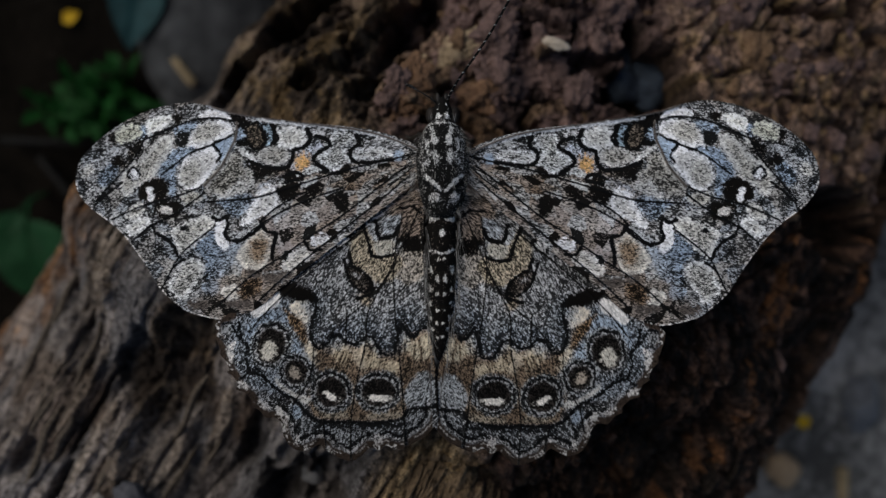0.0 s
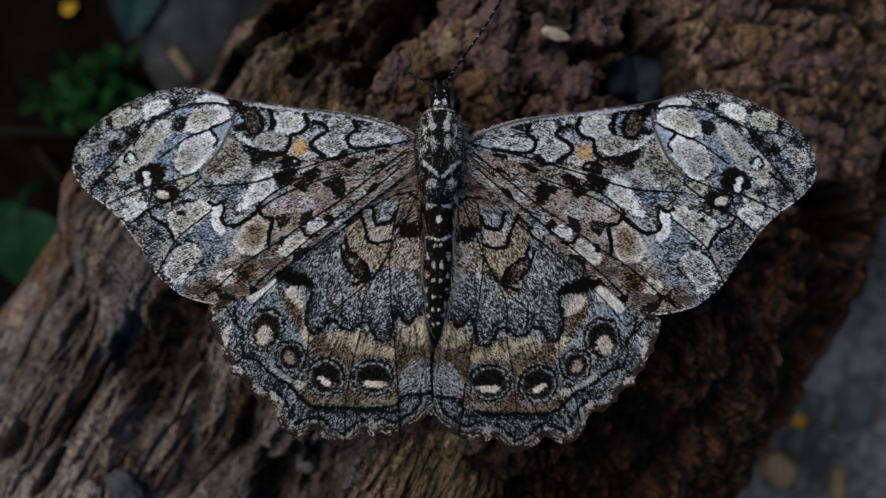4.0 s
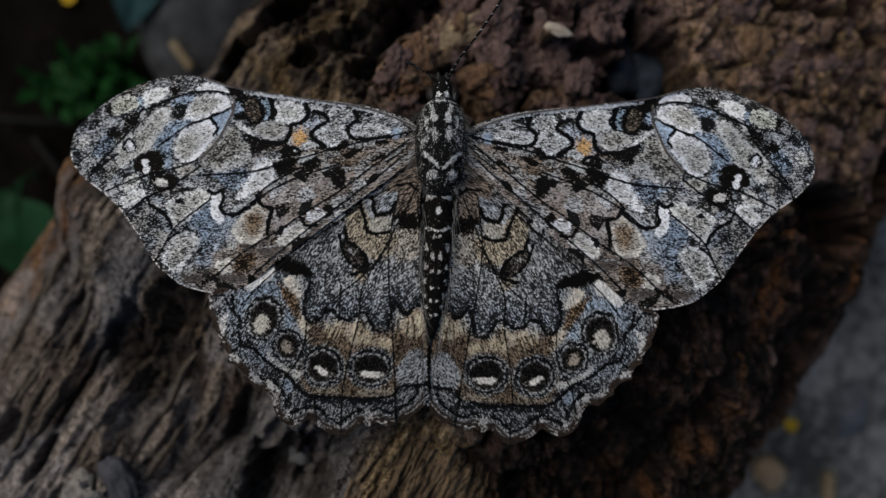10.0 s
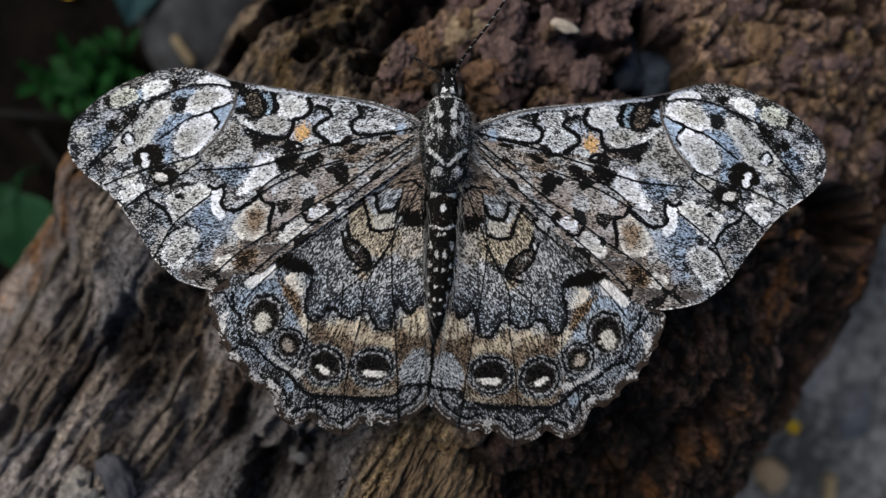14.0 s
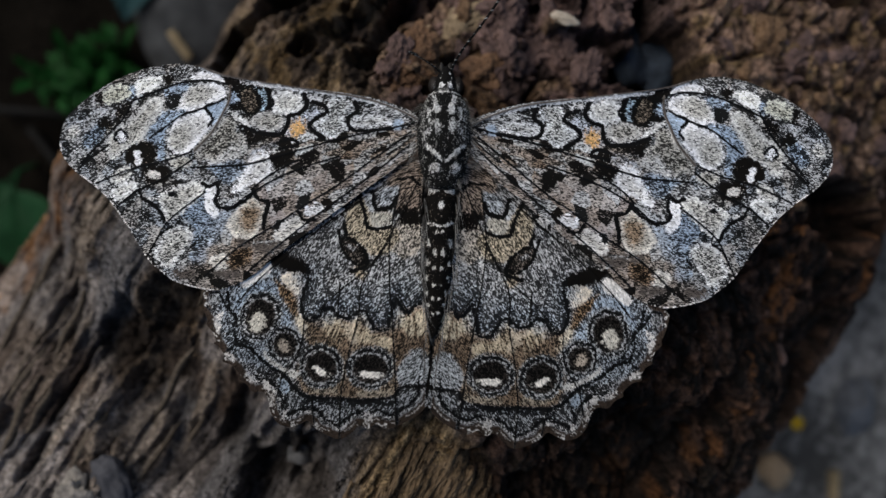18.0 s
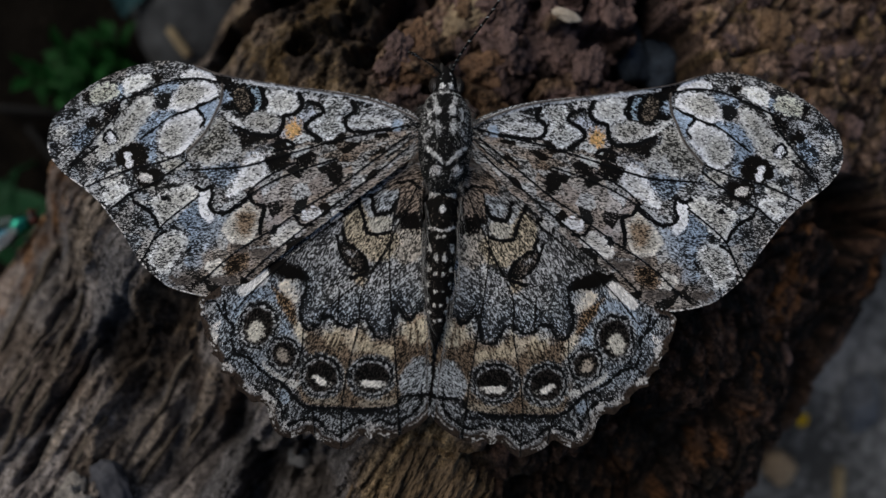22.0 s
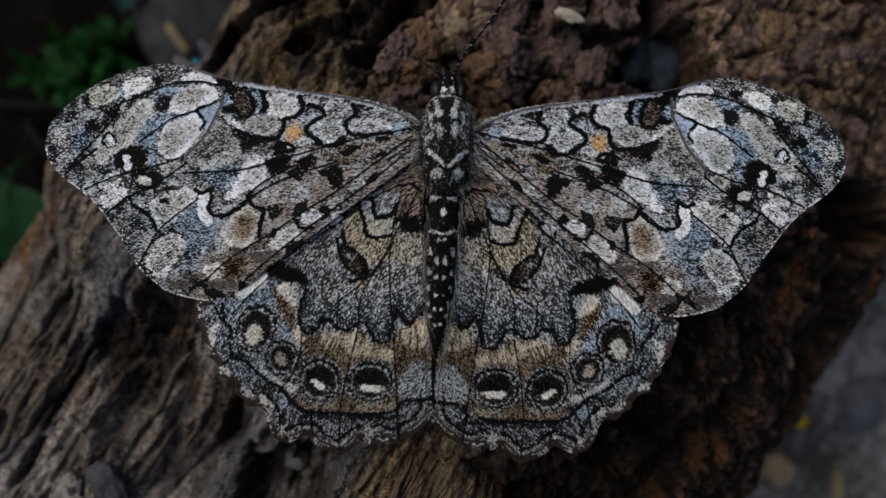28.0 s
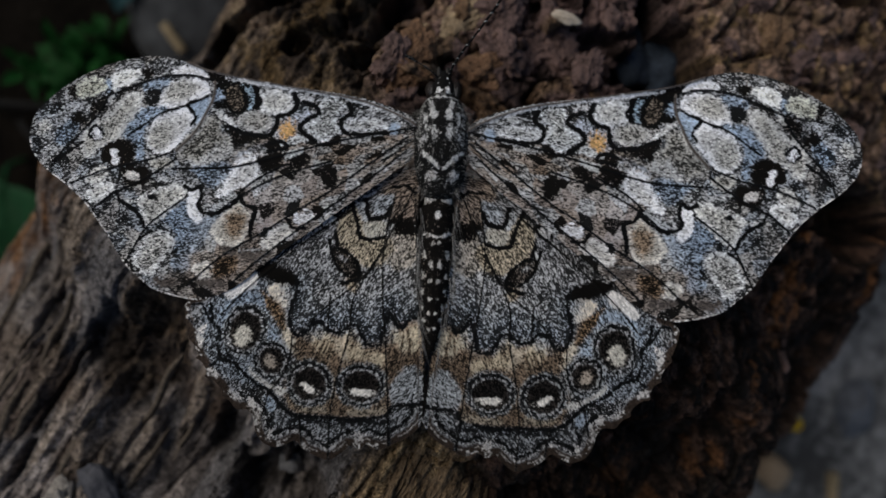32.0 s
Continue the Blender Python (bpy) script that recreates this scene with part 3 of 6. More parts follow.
def splinter(length, width, seed):
    bm = bmesh.new()
    rows, n = [], 16
    for i in range(n + 1):
        t = i / n
        w = width * (math.sin(math.pi * min(max(t, 0.02), 0.98)) ** 0.5) * (1 + 0.3 * noise.noise(Vector((seed, t * 4, 0))))
        b = 0.8 * width * noise.noise(Vector((seed + 9, t * 2.2, 3)))
        hgt = 0.55 * w * (1 + 0.5 * noise.noise(Vector((seed, t * 6, 8))))
        rows.append([bm.verts.new((b + dx * w, (t - 0.5) * length, dz * hgt)) for dx, dz in ((-0.6, -0.8), (-0.42, 0.45), (-0.1, 1.0), (0.3, 0.7), (0.6, -0.8))])
    for a, b in zip(rows, rows[1:]):
        for i in range(4):
            f = bm.faces.new((a[i], a[i + 1], b[i + 1], b[i]))
            f.smooth = i != 1
    return bm


for k in range(26):
    while True:
        x, y = rnd.uniform(-0.062, 0.0), rnd.uniform(-0.042, 0.012)
        s, n = x * AXIS[0] + y * AXIS[1], x * ACROSS[0] + y * ACROSS[1]
        if n < -0.006 - 0.35 * (s + 0.02) and n > -0.040 and not (x > -0.020 and y > -0.02):
            break
    length, width = rnd.uniform(0.006, 0.016), rnd.uniform(0.0005, 0.0013)
    dx, dy = 0.454 * length * 0.4, 0.891 * length * 0.4
    za, zb = wood_at(x - dx, y - dy), wood_at(x + dx, y + dy)
    ob = part("splinter", splinter(length, width, k), splinter_wood, log)
    slope = math.atan2(zb - za, 0.8 * length)
    ob.matrix_basis = Matrix.Translation((x, y, (za + zb) / 2 + 0.0001)) @ pose(0, 0, 0, 0, 0, -27 + rnd.uniform(-7, 7)) @ Matrix.Rotation(max(-0.5, min(0.5, slope)), 4, "X")

# the tan strand below the tail, frayed into straight fibres
LEAN = radians(-24)
us, vs = np.arange(-0.0130, 0.0140, 0.00011), np.arange(-0.020, 0.0125, 0.0004)
lu, lv = np.meshgrid(us, vs)
wx, wy = -0.0022 + lu * math.cos(LEAN) - lv * math.sin(LEAN), -0.0335 + lu * math.sin(LEAN) + lv * math.cos(LEAN)
under = log_surface(wx, wy)[0]
body = pit(wx, wy, -0.0012, -0.0385, 0.0160, 0.0078, 74, 0.45 * fbm(lu / 0.0018, lv / 0.010, 4, 5) + 0.2 * fbm(lu / 0.0005, lv / 0.02, 2, 6))
lift = 0.0004 * body + 0.0006 * fbm(lu / 0.00045, lv / 0.0040, 4, 7, 0.7) + 0.0008 * fbm(lu / 0.0018, lv / 0.008, 4, 9, 0.6)
data = grid_mesh("wood_strand", us, vs, under - 0.0012 + (lift + 0.0012) * smooth(body, 0.1, 0.4))
strand = part("wood_strand", data, fibre, log, "frayed tan wood fibres")
strand.matrix_basis = pose(-0.0022, -0.0335, REST, 0, 0, -24)
rnd = random.Random(31)
for k in range(26):
    x, y = rnd.uniform(-0.0075, 0.0030), rnd.uniform(-0.042, -0.0260)
    length, width = rnd.uniform(0.002, 0.005), rnd.uniform(0.00018, 0.00045)
    za, zb = wood_at(x - 0.15 * length, y - 0.35 * length), wood_at(x + 0.15 * length, y + 0.35 * length)
    if abs(za - zb) > 0.0025:
        continue
    ob = part("fibre", splinter(length, width, 70 + k), fibre, log, "tan wood fibre")
    ob.matrix_basis = Matrix.Translation((x, y, (za + zb) / 2)) @ pose(0, 0, 0, 0, 0, -24 + rnd.uniform(-4, 4)) @ Matrix.Rotation(math.atan2(zb - za, 0.75 * length), 4, "X")

# a brown chip standing in the dark wood
ob = part("wood_sliver", splinter(0.0046, 0.0010, 6), bark_red, log, "brown sliver of rotten wood")
ob.matrix_basis = Matrix.Translation((0.0475, -0.0140, wood_at(0.0475, -0.0140) + 0.0006)) @ pose(0, 0, 0, 0, 0, 4)


# ---------- wing drawing ----------
# The wings are drawn once, for the left side, in steps of about 0.056 mm; each wing then has its own place.
WHITE, PALE, GREY, BLUE = (0.50, 0.50, 0.505), (0.37, 0.365, 0.345), (0.31, 0.315, 0.315), (0.245, 0.30, 0.365)
STONE, BROWN, ORANGE = (0.31, 0.305, 0.29), (0.13, 0.09, 0.06), (0.42, 0.25, 0.10)
INK = (0.10, 0.11, 0.13)


def spline(points, steps=6, closed=True):
    p = np.array(points, float)
    out, m = [], len(p)
    for i in range(m if closed else m - 1):
        b, c = p[i], p[(i + 1) % m]
        a = p[i - 1] if closed or i else 2 * b - c
        d = p[(i + 2) % m] if closed or i + 2 < m else 2 * c - b
        for t in np.arange(steps) / steps:
            out.append(0.5 * (2 * b + (c - a) * t + (2 * a - 5 * b + 4 * c - d) * t ** 2 + (3 * b - a - 3 * c + d) * t ** 3))
    if not closed:
        out.append(p[-1])
    return np.array(out)


def inside(poly, x, y):
    r = np.zeros(x.shape, bool)
    for (ax, ay), (bx, by) in zip(poly, np.roll(poly, -1, 0)):
        if ay != by:
            r ^= ((ay > y) != (by > y)) & (x < (bx - ax) * (y - ay) / (by - ay) + ax)
    return r


def nearest(poly, x, y, closed=True):
    """Distance to a line, and its nearest point."""
    best, px, py = np.full(x.shape, 1e9), x.copy(), y.copy()
    for (ax, ay), (bx, by) in zip(poly if closed else poly[:-1], np.roll(poly, -1, 0)):
        dx, dy = bx - ax, by - ay
        t = np.clip(((x - ax) * dx + (y - ay) * dy) / max(dx * dx + dy * dy, 1e-9), 0, 1)
        qx, qy = ax + t * dx, ay + t * dy
        d = np.hypot(x - qx, y - qy)
        m = d < best
        best, px, py = np.where(m, d, best), np.where(m, qx, px), np.where(m, qy, py)
    return best, px, py


class Drawing:
    """A wing's pattern: the tint of its pale scales, and how densely they cover the dark ground."""

    def __init__(self, outline, step=1.4):
        self.poly = spline(outline, 5)
        lo, hi = self.poly.min(0) - 2 * step, self.poly.max(0) + 2 * step
        us, vs = np.arange(lo[0], hi[0], step), np.arange(lo[1], hi[1], step)
        u, v = np.meshgrid(us, vs)
        ins = inside(self.poly, u, v)
        idx = np.arange(u.size).reshape(u.shape)
        some = ins[:-1, :-1] | ins[:-1, 1:] | ins[1:, 1:] | ins[1:, :-1]
        quads = np.stack([idx[:-1, :-1], idx[1:, :-1], idx[1:, 1:], idx[:-1, 1:]], -1)[some]
        used = np.unique(quads)
        remap = np.full(u.size, -1)
        remap[used] = np.arange(len(used))
        self.quads, self.u, self.v = remap[quads], u.ravel()[used], v.ravel()[used]
        out = ~ins.ravel()[used]
        self.edge, px, py = nearest(self.poly, self.u, self.v)
        self.u[out], self.v[out], self.edge[out] = px[out], py[out], 0
        self.tint = np.tile(np.array(GREY), (len(self.u), 1))
        self.cover = np.full(len(self.u), 0.54)
        self.rise = np.zeros(len(self.u))
        self.rag = 0.8 * fbm(self.u / 8, self.v / 8, 3, 77, 0.7) + 0.6 * fbm(self.u / 3.1, self.v / 3.1, 2, 78, 0.7)

    def _lay(self, sel, mask, tint, cover):
        m = mask[:, None]
        if tint is not None:
            self.tint[sel] += (np.array(tint) - self.tint[sel]) * m
        self.cover[sel] += (cover - self.cover[sel]) * mask

    def blob(self, points, tint, cover, soft=2.0, rag=3.0):
        poly = spline(points, 4)
        lo, hi = poly.min(0) - 10, poly.max(0) + 10
        sel = np.nonzero((self.u > lo[0]) & (self.u < hi[0]) & (self.v > lo[1]) & (self.v < hi[1]))[0]
        x, y = self.u[sel], self.v[sel]
        d = nearest(poly, x, y)[0] * np.where(inside(poly, x, y), -1, 1) + rag * self.rag[sel]
        self._lay(sel, 1 - smooth(d, -soft, soft), tint, cover)

    def patch(self, points, tint, cover, soft=2.0, rag=4.0, rim=1.5):
        """A pale patch, dark about its edge and duller towards its middle."""
        poly = spline(points, 4)
        lo, hi = poly.min(0) - 12, poly.max(0) + 12
        sel = np.nonzero((self.u > lo[0]) & (self.u < hi[0]) & (self.v > lo[1]) & (self.v < hi[1]))[0]
        x, y = self.u[sel], self.v[sel]
        d = nearest(poly, x, y)[0] * np.where(inside(poly, x, y), -1, 1) + rag * self.rag[sel]
        self._lay(sel, 0.45 * (1 - smooth(d + 3 * self.rag[sel], rim - 2, rim + 2.5)), None, 0.1)
        self._lay(sel, 1 - smooth(d + 2.5 * self.rag[sel], -1.3 * soft, 1.3 * soft), 1.08 * np.array(tint), min(1.05, cover + 0.06))
        self._lay(sel, 0.8 * smooth(-d + 9 * self.rag[sel], 1, 14), 0.80 * np.array(tint) * (1.03, 1, 0.93), cover - 0.20)

    def line(self, points, width, cover=0.03, tint=INK, rag=1.5, soft=2.0, rise=0.0, close=False, sharp=False):
        poly = np.array(points, float) if sharp else spline(points, 5, close)
        pad = width + 6
        lo, hi = poly.min(0) - pad, poly.max(0) + pad
        sel = np.nonzero((self.u > lo[0]) & (self.u < hi[0]) & (self.v > lo[1]) & (self.v < hi[1]))[0]
        d = nearest(poly, self.u[sel], self.v[sel], close)[0]
        self._lay(sel, 1 - smooth(d + rag * self.rag[sel], width / 2 - soft, width / 2 + soft), tint, cover)
        if rise:
            self.rise[sel] = np.maximum(self.rise[sel], rise * np.exp(-(d / (0.6 * width + 1)) ** 2))

    def oval(self, u, v, ru, rv, tint, cover, turn=0.0, soft=1.5, rag=1.5):
        sel = np.nonzero((abs(self.u - u) < 1.6 * max(ru, rv) + 8) & (abs(self.v - v) < 1.6 * max(ru, rv) + 8))[0]
        c, s = math.cos(radians(turn)), math.sin(radians(turn))
        x, y = self.u[sel] - u, self.v[sel] - v
        x, y = x * c + y * s, y * c - x * s
        d = (np.hypot(x / ru, y / rv) - 1) * min(ru, rv) + rag * self.rag[sel]
        self._lay(sel, 1 - smooth(d, -soft, soft), tint, cover)

    def marble(self, u, v, along, across, seed, dark, shade, tints=()):
        """Uneven cells drawn out along the rays from the root, each with its own tint and density, parted by broken dark lines."""
        r, th = np.hypot(self.u - u, self.v - v), np.arctan2(self.v - v, u - self.u)
        wob = 0.5 * fbm(self.u / 22, self.v / 22, 3, seed + 3)
        f1, f2, who = worley(r / along + wob, th * 300 / across + wob, seed)
        if tints:
            tone = np.array(tints)[(who * 997).astype(int) % len(tints)]
            self.tint += (tone - self.tint) * 0.6
        self.cover += shade * (who - 0.5)
        broken = smooth(fbm(self.u / 17, self.v / 17, 2, seed + 7), -0.35, 0.05)
        line = (1 - smooth(f2 - f1 + 0.06 * self.rag, 0.03, 0.16)) * broken
        self._lay(slice(None), dark * line, INK, 0.04)

    def mottle(self, u, v, amount, seed):
        """Flecks drawn out along the rays from the wing's root, and bare spots between the scales."""
        r, th = np.hypot(self.u - u, self.v - v), np.arctan2(self.v - v, u - self.u)
        fleck = fbm(r / 9, th * r / 4.2, 3, seed, 0.75)
        open_ = smooth(self.cover, 0.22, 0.5)
        self.cover += amount * fleck * open_
        self.cover -= 0.5 * amount * smooth(fbm(r / 6, th * r / 3.4, 2, seed + 5, 0.8), 0.30, 0.45) * open_
        self.tint *= (1 + 0.22 * fbm(self.u / 14, self.v / 14, 3, seed + 9))[:, None]

    def vein(self, points, width=2.6, cover=0.12, tint=INK):
        self.line(points, width, cover, tint, 0.4, 0.8, 0.00009)


FORE = ((734, 216), (700, 196), (650, 181), (600, 173), (540, 166), (480, 157), (440, 150), (405, 142), (370, 130), (325, 121), (289, 124), (248, 135),
        (197, 159), (156, 184), (125, 210), (112, 235), (110, 260), (117, 281), (130, 298), (145, 312), (170, 330), (198, 355), (215, 378), (232, 405), (250, 435),
        (268, 460), (290, 478), (312, 495), (335, 504), (355, 509), (385, 513), (420, 504), (455, 485), (500, 447), (560, 402), (620, 357), (690, 305), (738, 262))
HIND = ((742, 290), (690, 300), (600, 345), (500, 410), (400, 490), (364, 515), (359, 530), (363, 556), (367, 566), (366, 574), (378, 588), (383, 602), (380, 606),
        (392, 614), (399, 628), (397, 637), (412, 643), (424, 658), (424, 668), (436, 676), (448, 690), (466, 690), (477, 703), (481, 722), (493, 741), (512, 750),
        (530, 745), (546, 739), (556, 750), (575, 762), (600, 770), (620, 760), (635, 747), (650, 752), (664, 744), (680, 752), (697, 748), (715, 740), (735, 728),
        (750, 712), (759, 690), (758, 640), (755, 600), (751, 560), (748, 500), (744, 420), (742, 350))


def draw_forewing():
    d = Drawing(FORE)
    d.cover += 0.14 * fbm(d.u / 30, d.v / 30, 3, 31) + 0.08 * fbm(d.u / 10, d.v / 10, 3, 33)
    # root and hind part, brownish; outer margin dimmer
    d.blob(((735, 225), (690, 235), (610, 255), (570, 268), (575, 290), (620, 300), (600, 345), (690, 305), (738, 262)), (0.20, 0.15, 0.11), 0.50, 8, 8)
    d._lay(slice(None), 0.7 * (1 - smooth(d.edge, 4, 26)) * (d.u < 420), (0.29, 0.285, 0.275), 0.54)
    d._lay(slice(None), (1 - smooth(d.edge + 2 * d.rag, 1, 5)) * (d.u < 420), (0.22, 0.20, 0.185), 0.5)
    d.marble(742, 236, 30, 20, 211, 0.35, 0.22, ((0.31, 0.31, 0.305), (0.35, 0.35, 0.345), (0.27, 0.295, 0.32), (0.27, 0.245, 0.215)))
    # blue-grey clouds
    for pts, c in ((((262, 245), (285, 215), (320, 200), (345, 203), (300, 240), (298, 285), (285, 290), (272, 262)), 0.62),
                (((300, 168), (335, 155), (345, 172), (320, 186), (303, 182)), 0.66), (((374, 197), (402, 184), (404, 205), (387, 230), (378, 215)), 0.85),
                (((416, 172), (423, 166), (427, 185), (419, 197), (413, 192)), 0.72), (((462, 172), (474, 176), (479, 190), (470, 198), (460, 192)), 0.66),
                (((445, 282), (480, 261), (512, 250), (505, 262), (470, 274)), 0.82)):
        d.blob(pts, BLUE, c, 4, 6)
    for pts, c in ((((372, 302), (420, 288), (442, 300), (410, 333), (385, 312)), 0.55), (((383, 387), (416, 370), (411, 396), (390, 403)), 0.85),
                (((322, 380), (365, 348), (377, 380), (402, 410), (370, 442), (345, 440), (345, 400)), 0.56), (((340, 455), (365, 440), (375, 455), (360, 468)), 0.6),
                (((150, 250), (185, 215), (190, 240), (165, 270)), 0.5), (((225, 172), (248, 160), (247, 182), (230, 184)), 0.55),
                (((690, 222), (706, 221), (708, 236), (694, 240)), 0.85)):
        d.blob(pts, BLUE, c, 4, 6)
    d.blob(((457, 340), (500, 316), (510, 350), (505, 380), (525, 385), (500, 405), (480, 398), (478, 365)), (0.39, 0.41, 0.46), 0.86, 3, 4)
    d.blob(((505, 330), (545, 312), (590, 305), (600, 325), (560, 345), (520, 360)), (0.36, 0.37, 0.39), 0.66, 4, 8)
    d.blob(((565, 270), (585, 262), (590, 290), (570, 296)), (0.36, 0.37, 0.38), 0.7, 3, 6)
    d.blob(((575, 268), (600, 262), (625, 280), (600, 292), (585, 288)), BROWN, 0.32, 3, 5)
    d.blob(((595, 340), (640, 310), (690, 290), (660, 320), (615, 350)), (0.34, 0.34, 0.35), 0.66, 3, 6)
    # square cells between the veins towards the root, brown, grey and black
    r, th = np.hypot(d.u - 742, d.v - 236), np.arctan2(d.v - 236, 742 - d.u)
    f1, f2, who = worley(r / 26, th / 0.085, 61)
    near = smooth(d.u + 0.5 * d.v, 545, 640) * smooth(th, 0.02, 0.06)
    tone, dark = np.array([(0.19, 0.14, 0.10), (0.33, 0.325, 0.31), (0.26, 0.22, 0.18)]), smooth(0.2 - who, -0.02, 0.02)
    d.tint += (tone[(who * 37).astype(int) % 3] - d.tint) * (0.75 * near)[:, None]
    d.cover += near * (0.63 - 0.42 * dark + 0.25 * (who - 0.5) - d.cover) * 0.8
    other = worley(d.u / 21 + 0.2 * d.rag, d.v / 15 + 0.2 * d.rag, 67)[2]
    d.cover += 0.22 * (other - 0.5) * (1 - near)
    # pale patches
    d.patch(((346, 142), (372, 135), (398, 146), (409, 158), (380, 151), (350, 151)), WHITE, 0.97, 1.5, 2)
    d.patch(((352, 158), (385, 155), (404, 166), (403, 180), (380, 192), (352, 204), (326, 203), (316, 196), (335, 174)), WHITE, 0.97)
    d.oval(357, 177, 24, 16, (0.33, 0.32, 0.29), 0.72, -25, 7, 6)
    d.patch(((350, 210), (370, 204), (383, 222), (375, 240), (350, 265), (335, 278), (312, 277), (300, 258), (308, 235), (325, 218)), WHITE, 0.97)
    d.oval(324, 250, 18, 24, (0.33, 0.32, 0.29), 0.72, 35, 7, 6)
    d.patch(((252, 150), (270, 145), (289, 143), (296, 154), (275, 169), (253, 178), (249, 166)), (0.5, 0.5, 0.48), 0.9)
    d.patch(((190, 170), (215, 158), (237, 164), (240, 180), (215, 190), (192, 193), (187, 182)), (0.40, 0.40, 0.34), 0.74)
    d.patch(((238, 191), (252, 180), (259, 182), (250, 195), (237, 204)), PALE, 0.88)
    d.patch(((235, 217), (255, 200), (272, 186), (300, 181), (290, 210), (268, 235), (255, 258), (230, 268), (205, 286), (194, 275), (191, 250), (205, 235)), PALE, 0.84, 3, 5)
    d.patch(((400, 218), (420, 215), (428, 240), (438, 245), (449, 262), (440, 276), (410, 289), (385, 292), (360, 285), (350, 275), (365, 255), (385, 235)), (0.31, 0.30, 0.275), 0.70, 3, 4)
    d.patch(((420, 262), (446, 262), (438, 277), (408, 290), (390, 291)), (0.36, 0.355, 0.34), 0.76, 6, 5)
    d.patch(((450, 216), (475, 202), (501, 205), (506, 225), (490, 240), (465, 238), (449, 226)), STONE, 0.78)
    d.patch(((481, 186), (500, 172), (530, 174), (539, 190), (530, 206), (505, 212), (489, 205)), (0.45, 0.45, 0.44), 0.92)
    d.patch(((554, 228), (575, 215), (579, 190), (595, 180), (621, 185), (620, 200), (608, 215), (616, 235), (595, 250), (580, 251)), (0.39, 0.40, 0.40), 0.74, 2, 4)
    d.patch(((545, 180), (560, 178), (572, 188), (560, 195)), (0.4, 0.4, 0.4), 0.75)
    d.patch(((540, 212), (560, 203), (572, 210), (555, 222), (535, 226)), (0.36, 0.38, 0.42), 0.75)
    d.patch(((618, 224), (640, 212), (680, 211), (692, 226), (660, 235), (630, 235)), (0.39, 0.395, 0.395), 0.74, 2, 4)
    d.patch(((640, 200), (690, 195), (713, 212), (690, 212), (650, 208)), GREY, 0.62)
    d.patch(((432, 161), (465, 154), (480, 159), (452, 167)), (0.5, 0.5, 0.49), 0.82)
    d.line(((478, 162), (510, 167), (545, 172)), 5, 0.92, WHITE)
    d.line(((548, 171), (600, 178), (660, 189), (705, 202)), 5, 0.55, GREY)
    d.line(((556, 173), (580, 176), (604, 180)), 2.4, 0.85, WHITE)
    d.line(((640, 187), (670, 193), (706, 204)), 2.4, 0.8, WHITE)
    d.line(((432, 157), (460, 159), (485, 163)), 2.6, 0.9, WHITE)
    d.patch(((410, 205), (425, 208), (445, 225), (453, 236), (430, 226)), (0.42, 0.42, 0.41), 0.85)
    d.patch(((515, 252), (545, 240), (566, 248), (545, 258), (525, 262)), (0.4, 0.41, 0.41), 0.78)
    d.patch(((520, 272), (545, 262), (556, 266), (545, 277), (527, 285)), (0.4, 0.41, 0.4), 0.78)
    d.patch(((450, 285), (478, 277), (489, 292), (478, 318), (455, 330), (440, 338), (425, 345), (415, 340), (440, 305)), WHITE, 0.93, 3, 5)
    d.patch(((355, 327), (368, 330), (372, 350), (350, 362), (325, 385), (304, 399), (297, 385), (290, 365), (270, 355), (290, 350), (320, 335)), (0.43, 0.425, 0.405), 0.80, 2, 5)
    d.patch(((372, 345), (385, 333), (394, 345), (388, 360), (396, 378), (385, 388), (370, 372)), WHITE, 0.93)
    d.patch(((408, 398), (430, 370), (450, 350), (463, 355), (471, 378), (465, 405), (450, 425), (425, 425), (411, 412)), (0.42, 0.395, 0.35), 0.88)
    d.oval(447, 388, 17, 23, (0.22, 0.155, 0.10), 0.66, 20, 8, 8)
    d.patch(((303, 405), (325, 402), (346, 412), (342, 435), (325, 455), (310, 475), (295, 470), (280, 455), (290, 425)), (0.42, 0.42, 0.41), 0.76, 2, 5)
    d.patch(((378, 460), (395, 449), (411, 455), (416, 470), (400, 481), (385, 476)), (0.43, 0.41, 0.375), 0.86)
    d.patch(((413, 446), (450, 436), (445, 465), (415, 479)), (0.2, 0.135, 0.085), 0.5, 4, 6)
    d.patch(((488, 411), (520, 388), (536, 390), (546, 400), (520, 418), (494, 430)), (0.42, 0.405, 0.38), 0.86)
    d.patch(((540, 375), (560, 364), (577, 368), (570, 380), (545, 388)), (0.43, 0.43, 0.44), 0.82)
    d.patch(((205, 345), (225, 327), (245, 327), (250, 338), (225, 360), (207, 355)), (0.46, 0.46, 0.45), 0.86)
    d.patch(((208, 312), (232, 299), (240, 315), (220, 330), (203, 326)), PALE, 0.72)
    d.patch(((310, 285), (335, 282), (345, 298), (325, 305), (308, 300)), (0.33, 0.32, 0.29), 0.7, 3, 5)
    d.patch(((120, 240), (140, 225), (150, 235), (130, 255)), PALE, 0.7, 3, 5)
    d.patch(((145, 225), (175, 200), (200, 200), (175, 225), (155, 240)), (0.34, 0.35, 0.36), 0.66, 3, 5)
    # orange patch with a pale rim
    d.oval(527, 233, 21, 19, (0.4, 0.39, 0.4), 0.6, -30, 3, 7)
    d.oval(528, 236, 13, 13, ORANGE, 0.85, -30, 4, 12)
    d.oval(531, 226, 6, 9, ORANGE, 0.8, 0, 3, 10)
